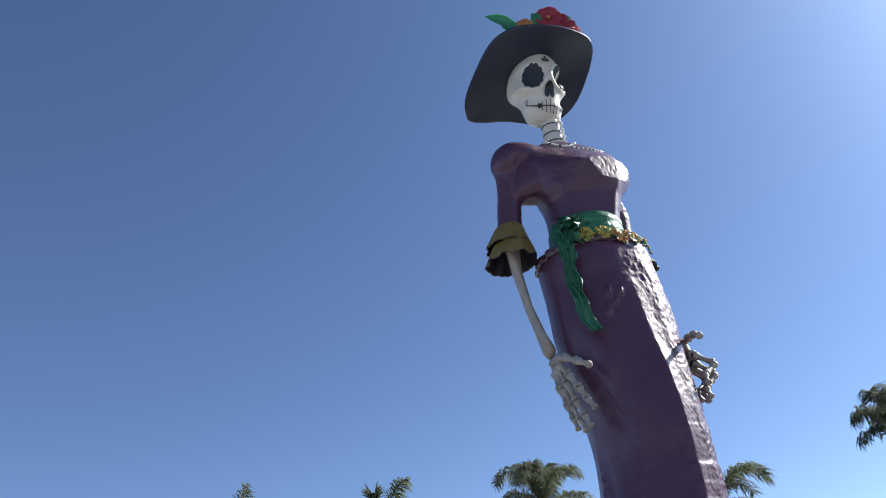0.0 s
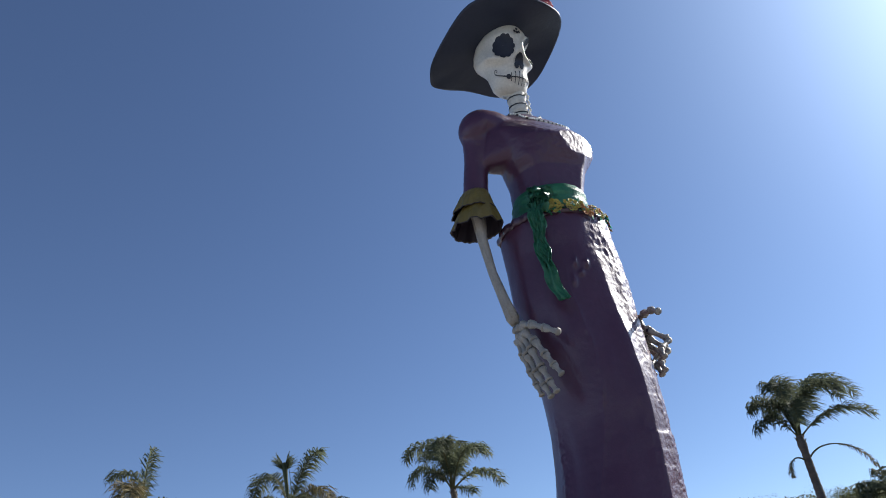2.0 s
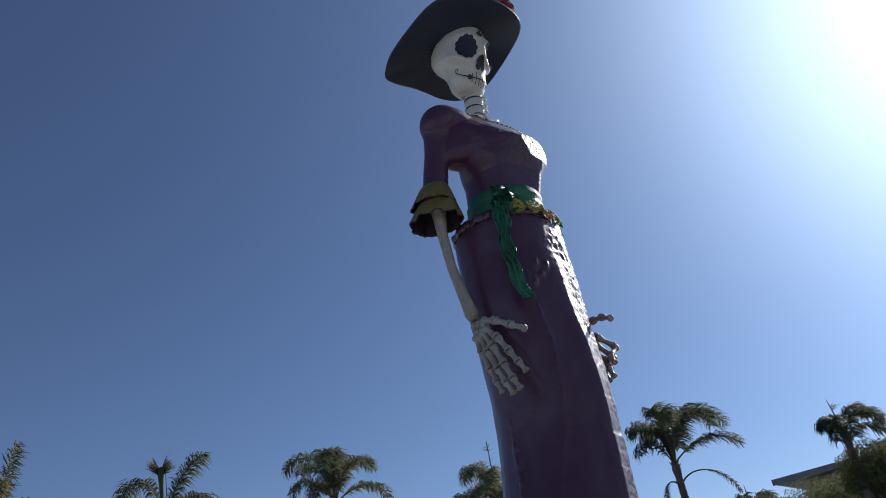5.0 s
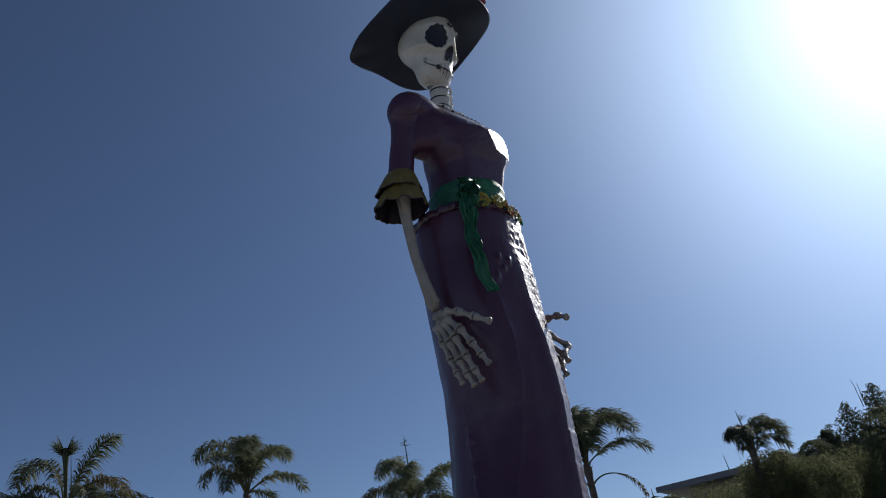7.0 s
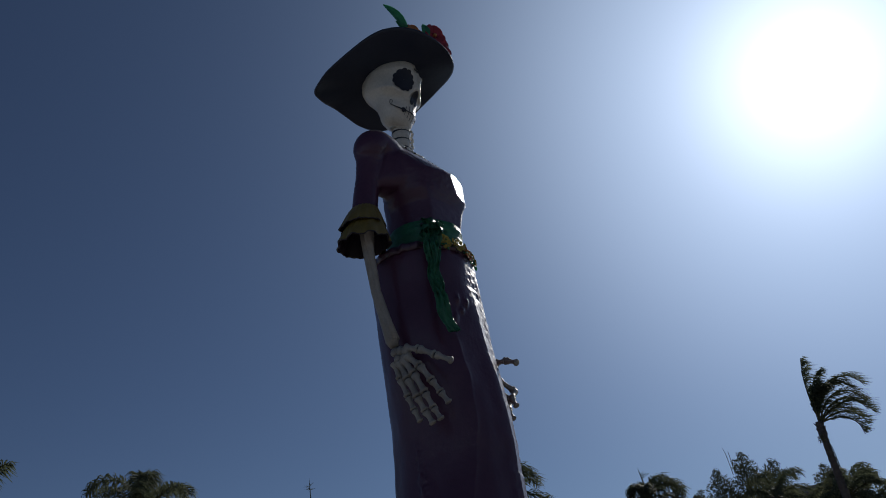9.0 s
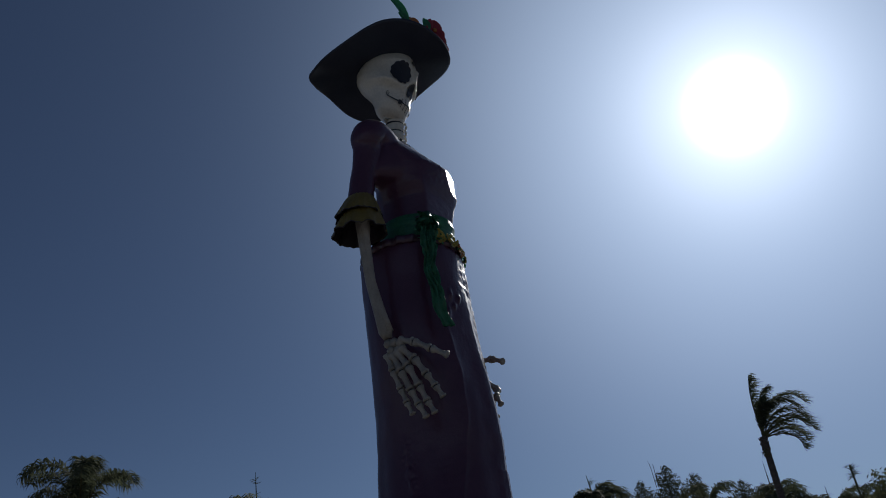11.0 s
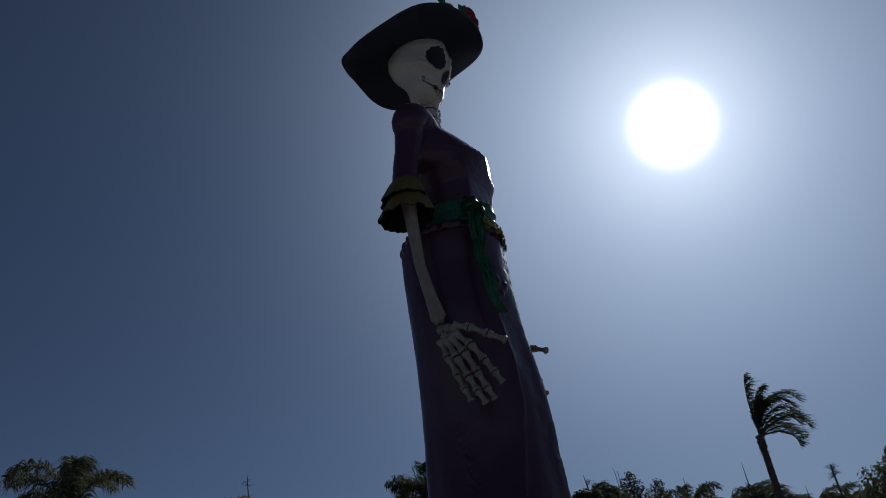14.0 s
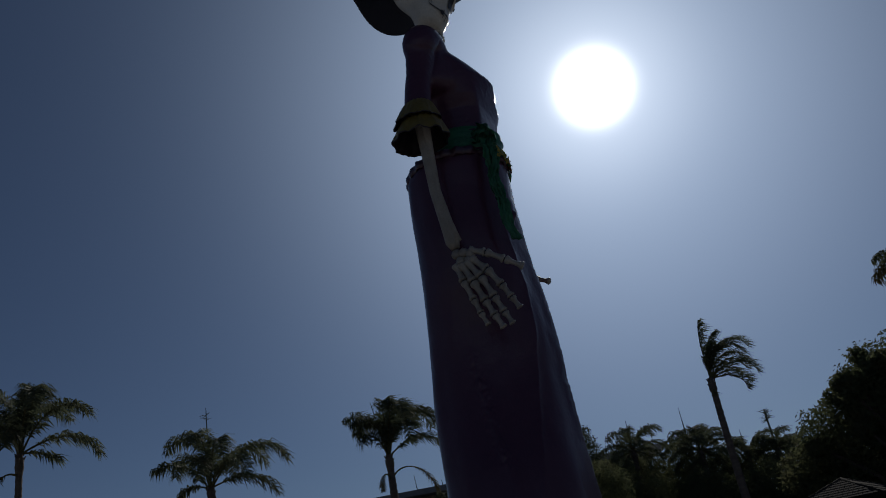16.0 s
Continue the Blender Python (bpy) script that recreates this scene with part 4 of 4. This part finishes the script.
palm((-8.03, 6.76, 4.94), [(340, 89, 20, 1.42), (165, 104, 144, 1.62), (265, 67, 165, 1.60), (280, 44, 132, 1.81), (346, 54, 150, 0.95), (169, 36, 52, 1.52), (240, 30, 110, 1.2), (60, 50, 110, 1.3)],
     0.15, 14, "feather palm with some yellowing fronds", dry=(2, 3))
palm((2.40, 10.37, 4.44), [(126, 102, 160, 2.01), (148, 59, 100, 1.45), (349, 71, 150, 1.98), (306, 55, 129, 2.28), (294, 13, 75, 1.79), (91, 75, 150, 1.91), (217, 92, 165, 2.05), (247, 66, 148, 2.20), (150, 19, 132, 0.9), (264, 40, 121, 2.0), (227, 51, 150, 1.9), (30, 60, 120, 1.7)],
     0.15, 15, "feather palm with a thin upright spear leaf", spear=1.86, style="cross", lush=1.2, leaf=1.12)
palm((8.88, 5.50, 4.33), [(149, 88, 170, 0.62), (217, 42, 133, 1.0), (338, 48, 140, 1.1), (358, 55, 150, 1.25), (10, 72, 150, 1.2), (210, 25, 150, 0.8), (244, 30, 155, 1.0), (170, 70, 150, 0.65), (120, 70, 140, 0.6), (330, 5, 70, 0.9)],
     0.15, 16, "bushy feather palm with drooping fronds and a thin spear leaf", spear=0.74, style="flag", lean=(-0.08, 0.05), leaf=1.05, lush=1.2)
palm((10.93, 1.90, 4.98), [(300, 95, 22, 1.48), (300, 93, 60, 1.25), (310, 82, 150, 1.80), (330, 52, 120, 1.45), (300, 42, 125, 1.35), (320, 66, 140, 1.5), (20, 80, 120, 1.2), (305, 12, 110, 1.0), (315, 28, 110, 1.1),
                           (250, 95, 150, 1.2), (300, 86, 160, 1.5), (345, 40, 100, 1.3), (330, 92, 50, 1.0)],
     1.0, 17, "feather palm with all its fronds swept sideways by the wind", trunk_r=0.085, lush=1.25, leaf=1.0, fine=0.68, dead=((200, 20, 90, 0.4, 0.30),))
palm((15.19, 6.73, 4.42), rosette(18, 20, -50, 1.25), 0.35, 18, LOW, spear=1.0)
palm((17.82, 6.08, 4.42), rosette(19, 20, -50, 1.20), 0.35, 19, LOW, spear=1.35)
palm((15.60, 4.77, 3.95), rosette(20, 20, -50, 1.25), 0.35, 20, LOW)
palm((17.02, 3.97, 3.55), rosette(21, 20, -50, 1.25), 0.35, 21, LOW, spear=0.9)
palm((16.85, 2.98, 3.60), rosette(22, 8, 0, 0.8), 0.35, 22, "low feather palm with a ragged young leaf", spear=1.20, style="ragged")
palm((13.6, 9.0, 4.0), rosette(23, 20, -50, 1.30), 0.35, 23, LOW)
palm((7.68, 7.94, 3.15), rosette(25, 12, -10, 0.9), 0.2, 25, LOW, spear=0.75)
palm((18.35, 3.23, 3.40), rosette(26, 20, -50, 1.20), 0.35, 26, LOW)
palm((11.36, -2.93, 6.15), rosette(24, 18, -40, 0.75), 0.4, 24, "tall palm with a shaggy head of dry brown fronds", spear=1.0, dry=range(14))


# ---- broad-leaved trees, shrubs and conifers ----
def leaves(rng, clumps, count, size, narrow=0.5, shell=0.3):
    """Many single leaves spread through and over the clumps."""
    verts, faces = [], []
    total = sum(c[3] ** 2 for c in clumps)
    for cx, cy, cz, r, *sq in clumps:
        flat = sq[0] if sq else 0.85
        for _ in range(int(count * r * r / total)):
            d = Vector((rng.gauss(0, 1), rng.gauss(0, 1), rng.gauss(0, 1))).normalized()
            k = r * (shell + (1 - shell) * rng.random() ** 0.5) * (1 + 0.24 * noise.noise(d * 2.3 + Vector((cx, cy, cz))) + 0.13 * noise.noise(d * 6 + Vector((cy, cz, cx))))
            p = Vector((cx + d.x * k, cy + d.y * k, cz + d.z * k * flat))
            if p.z < 0.05:
                continue
            n = (d + Vector((rng.gauss(0, 0.7), rng.gauss(0, 0.7), rng.gauss(0, 0.7) + 0.3))).normalized()
            u = n.orthogonal().normalized()
            a = rng.uniform(0, 6.28)
            t = u * math.cos(a) + n.cross(u) * math.sin(a)
            s = n.cross(t)
            l = size * rng.uniform(0.6, 1.3)
            i = len(verts)
            verts += [p - t * l * 0.5, p + s * l * narrow * 0.5 + n * l * 0.08, p + t * l * 0.5, p - s * l * narrow * 0.5 + n * l * 0.08]
            faces.append((i, i + 1, i + 2, i + 3))
    return verts, faces


def crown(ob, rng, clumps, count, size, mat, narrow=0.5):
    verts, faces = leaves(rng, clumps, count, size, narrow)
    me = bpy.data.meshes.new("crown")
    me.from_pydata(verts, [], faces)
    me.materials.append(mat)
    c = new("crown", me)
    c.parent = ob
    return c


def tree(x, y, clumps, count, size, label, category, seed, mat=M_LEAF, stem=0.14, narrow=0.5, group=""):
    """A trunk with limbs into each clump of leaves; clumps are placed from the foot."""
    rng = random.Random(seed)
    ob = thing("tree" if category == "tree" else "shrub", Matrix.Translation((x, y, 0)), label, category, group)
    bm = bmesh.new()
    fork = 0.35 * min(c[2] for c in clumps)
    tube(bm, [(0, 0, 0), (0.03, 0.02, fork * 0.5), (0, 0, fork)], [stem * 1.3, stem, stem * 0.9], 9)
    for cx, cy, cz, r, *_ in clumps:
        top = Vector((cx, cy, cz + 0.2 * r))
        mid = Vector((cx * 0.45, cy * 0.45, fork + (cz - fork) * 0.55))
        tube(bm, [(0, 0, fork * 0.85), mid, top], [stem * 0.7, stem * 0.45, stem * 0.12], 6)
    part("trunk", bm, M_BARK, ob)
    crown(ob, rng, clumps, count, size, mat, narrow)
    return ob


# dark spreading tree
_r = random.Random(8)
TUFTS = []
for _c in ((0, 0, 3.7, 1.9), (-0.3, 1.5, 2.9, 1.4), (0.6, -1.6, 4.2, 2.0), (-0.9, 0.6, 3.9, 1.1), (-1.0, -1.0, 2.3, 1.6)):
    for _ in range(9):
        _d = Vector((_r.gauss(0, 1), _r.gauss(0, 1), _r.gauss(0.4, 1))).normalized() * _c[3] * 1.05
        TUFTS.append((_c[0] + _d.x, _c[1] + _d.y, max(0.5, _c[2] + _d.z * 0.85), _r.uniform(0.22, 0.42)))
tree(14.2, -1.75, [(0, 0, 3.7, 1.9), (-0.3, 1.6, 3.1, 1.45), (0.6, -1.6, 4.2, 2.0), (-0.9, 0.6, 3.9, 1.1), (-1.0, -1.0, 2.3, 1.6), (0.2, 2.7, 2.3, 1.3), (0.2, 0.2, 1.5, 1.8)] + TUFTS,
     120000, 0.12, "dark broad-leaved tree with a dense spreading crown", "tree", 31, stem=0.2)
THICKET = "dense green shrub under the palms"
for i, (x, y, top, r) in enumerate(((9.3, 5.6, 4.0, 0.75), (10.3, 5.3, 3.7, 0.85), (9.6, 7.4, 3.6, 0.9), (6.7, 10.3, 3.6, 0.7), (7.8, 9.8, 3.55, 0.8), (8.8, 9.4, 3.55, 0.9),
                                    (11.4, 9.5, 3.9, 1.25), (13.1, 8.7, 4.3, 1.3), (14.9, 8.5, 4.4, 1.3), (16.7, 8.1, 4.4, 1.4), (12.6, 11.8, 4.3, 1.3), (15.9, 6.4, 4.2, 1.4), (16.5, 4.9, 4.0, 1.4), (16.4, 3.3, 3.7, 1.3), (16.9, 7.2, 4.5, 1.3), (14.3, 7.4, 4.2, 1.2),
                                    (15.4, 1.5, 3.4, 1.35), (15.4, 0.0, 3.45, 1.35), (14.0, 6.0, 3.55, 1.1), (14.6, 4.4, 3.3, 1.1), (15.4, 2.9, 3.2, 1.1), (16.0, 5.8, 3.6, 1.0), (18.1, 5.6, 4.0, 1.45), (17.5, 3.9, 3.6, 1.4), (19.8, 7.3, 4.2, 1.7), (20.6, 5.3, 4.2, 1.8), (20.1, 10.2, 5.0, 1.7), (14.5, 11.2, 4.8, 1.45))):
    tree(x, y, [(0, 0, top - r * 0.8, r), (0.5, -0.6, top * 0.45, r), (-0.5, 0.5, top * 0.4, r), (0.1, 0.1, top * 0.2 + 0.2, r)], 36000, 0.075, THICKET, "shrub", 40 + i, narrow=0.4, stem=0.07, group="shrubs under the palms")


def conifer(x, y, height, r, seed, label, spires=()):
    """A trunk with dense tapering foliage; spires are further leaders as offset, height and width."""
    rng = random.Random(seed)
    clumps = []
    for ox, oy, top, wide in ((0, 0, height, r),) + tuple(spires):
        for i in range(30):
            q = i / 29
            a = i * 2.4 + ox
            rr = wide * (1 - q) ** 0.6
            clumps.append((ox + rr * 0.6 * math.cos(a), oy + rr * 0.6 * math.sin(a), top * (0.25 + 0.725 * q), 0.2 + rr * 0.36, 1.15))
    ob = thing("conifer", Matrix.Translation((x, y, 0)), label, "tree")
    bm = bmesh.new()
    tube(bm, [(0, 0, 0), (0, 0, height * 0.5), (0, 0, height * 0.97)], [0.22, 0.14, 0.02], 8)
    part("trunk", bm, M_BARK, ob)
    for dx, top in ((-0.18, height + 0.35), (-0.02, height + 0.1)) if len(spires) > 1 else ():
        bm = bmesh.new()
        tube(bm, [(dx * 0.5 - 0.35, -dx * 0.5 + 0.35, height * 0.88), (dx * 0.7 - 0.35, 0.35 - dx * 0.7, height), (dx - 0.35, 0.35 - dx, top)], [0.02, 0.014, 0.005], 5)
        part("bare_twig", bm, M_BARK, ob, "thin bare upright twig")
    crown(ob, rng, clumps, 100000, 0.15, M_LEAF_DARK, 0.36)
    return ob


conifer(30.65, 19.25, 9.4, 2.3, 61, "dark upright conifer with ragged outline", ((-0.9, 1.1, 8.8, 2.1), (0.9, -1.0, 8.7, 2.0), (-1.6, 1.9, 7.9, 1.6), (2.4, -2.8, 7.9, 1.9)))
conifer(28.0, 20.6, 7.5, 1.8, 62, "smaller dark conifer with ragged outline", ((-0.8, 1.0, 6.8, 0.9),))
FAR = "rounded green tree far off on the slope"
for i, (x, y, top, r) in enumerate(((28.0, 65.7, 10.6, 3.5), (33.0, 63.6, 10.1, 3.3), (38.7, 61.9, 10.2, 3.6), (22.8, 65.9, 9.2, 3.2), (22.0, 35.0, 6.6, 1.9), (23.6, 36.5, 6.3, 1.9), (16.0, 18.9, 4.8, 1.5), (25.0, 44.0, 7.6, 2.5))):
    tree(x, y, [(0, 0, top - r * 0.85, r), (r * 0.8, 0.2, top * 0.5, r), (-r * 0.8, -0.3, top * 0.48, r * 0.9), (0, 0, top * 0.25, r)], 16000, 0.13, FAR, "tree", 70 + i, M_LEAF_FAR, group="trees on the slope")


# ---- flat-roofed building behind the planting ----
def slab(bm, corners, z0, z1, mat=0):
    loft(bm, [[Vector((x, y, z0)) for x, y in corners], [Vector((x, y, z1)) for x, y in corners]], mat)


def building():
    """A long flat roof on its walls; along runs beside the front edge, deep away from it."""
    ob = thing("building", Matrix.Translation((26.6, 32.9, 0)), "low building with a wide flat overhanging grey roof", "building")
    along, deep = Vector((0.62, -0.78, 0)), Vector((0.78, 0.62, 0))

    def box(s0, s1, d0, d1, z0, z1):
        bm = bmesh.new()
        slab(bm, [((along * s + deep * d).x, (along * s + deep * d).y) for s, d in ((s0, d0), (s1, d0), (s1, d1), (s0, d1))], z0, z1)
        return bm

    part("roof", box(0, 20, 0, 14, 7.28, 7.55), M_ROOF, ob, "thin grey flat roof", False)
    part("fascia", box(-0.06, 20.06, -0.08, -0.004, 7.24, 7.58), M_ROOF, ob, "grey roof edge board", False)
    part("wall", box(1.6, 18.4, 1.6, 12.5, 0, 7.277), M_WALL, ob, "tan plaster wall", False)
    for i in range(6):
        part("window", box(2.6 + 2.6 * i, 4.2 + 2.6 * i, 1.54, 1.597, 3.6, 6.2), M_GLASS, ob, "dark window pane", False)
    for s, d, h in ((4.4, 0.5, 1.0), (5.6, 0.6, 0.5), (6.0, 0.9, 0.45), (8.8, 0.6, 0.4)):
        bm = bmesh.new()
        q = along * s + deep * d
        tube(bm, [(q.x, q.y, 7.55), (q.x - 0.12 * h, q.y, 7.55 + h)], [0.03, 0.015], 6)
        part("vent_rod", bm, M_NET, ob, "thin rod on the roof")
    return ob


building()


# ---- little tile-roofed shelter under the dark tree ----
def shelter():
    ob = thing("tiled_shelter", Matrix.Translation(SHELTER), "low shelter with a dark four-sided tiled roof", "shelter")
    half, low, high = 0.87, 1.64, SHELTER_TOP
    for sx in (-1, 1):
        for sy in (-1, 1):
            bm = bmesh.new()
            tube(bm, [(sx * 0.65, sy * 0.65, 0), (sx * 0.65, sy * 0.65, low + 0.12)], [0.05, 0.05], 8)
            part("post", bm, M_NET, ob)
    bm = bmesh.new()
    loft(bm, [[Vector((sx * half * k, sy * half * k, low + (high - low) * (1 - k) - 0.03)) for sx, sy in ((-1, -1), (1, -1), (1, 1), (-1, 1))] for k in (1.0, 0.02)], 0)
    roof = part("roof", bm, M_NET, ob, smooth=False)
    # courses of small tiles on each side, and a cap along each hip
    bm = bmesh.new()
    loft(bm, [[Vector((x, y, z)) for x, y in ((-0.044, -0.06), (0.044, -0.06), (0.044, 0.06), (-0.044, 0.06))] for z in (0.0, 0.018)], 0)
    tile = bpy.data.meshes.new("tile")
    bm.to_mesh(tile)
    bm.free()
    tile.materials.append(M_NET)
    rise = math.atan2(high - low, half)
    for side in range(4):
        turn = Matrix.Rotation(side * math.pi / 2, 4, "Z")
        for row in range(9):
            k = 1 - (row + 0.5) / 9
            count = max(1, int(2 * half * k / 0.096))
            for i in range(count):
                x = (i - (count - 1) / 2) * 0.096
                t = new("tile", tile)
                t.parent = roof
                t.matrix_basis = turn @ Matrix.Translation((x, -half * k, low + (high - low) * (1 - k) - 0.008)) @ Matrix.Rotation(rise - 0.09, 4, "X")
        bm = bmesh.new()
        tube(bm, [turn @ Vector((half, -half, low)), turn @ Vector((0, 0, high))], [0.025, 0.025], 8)
        part("hip_cap", bm, M_NET, roof)
    return ob


SHELTER, SHELTER_TOP = (9.52, -0.62, 0), 2.04
shelter()
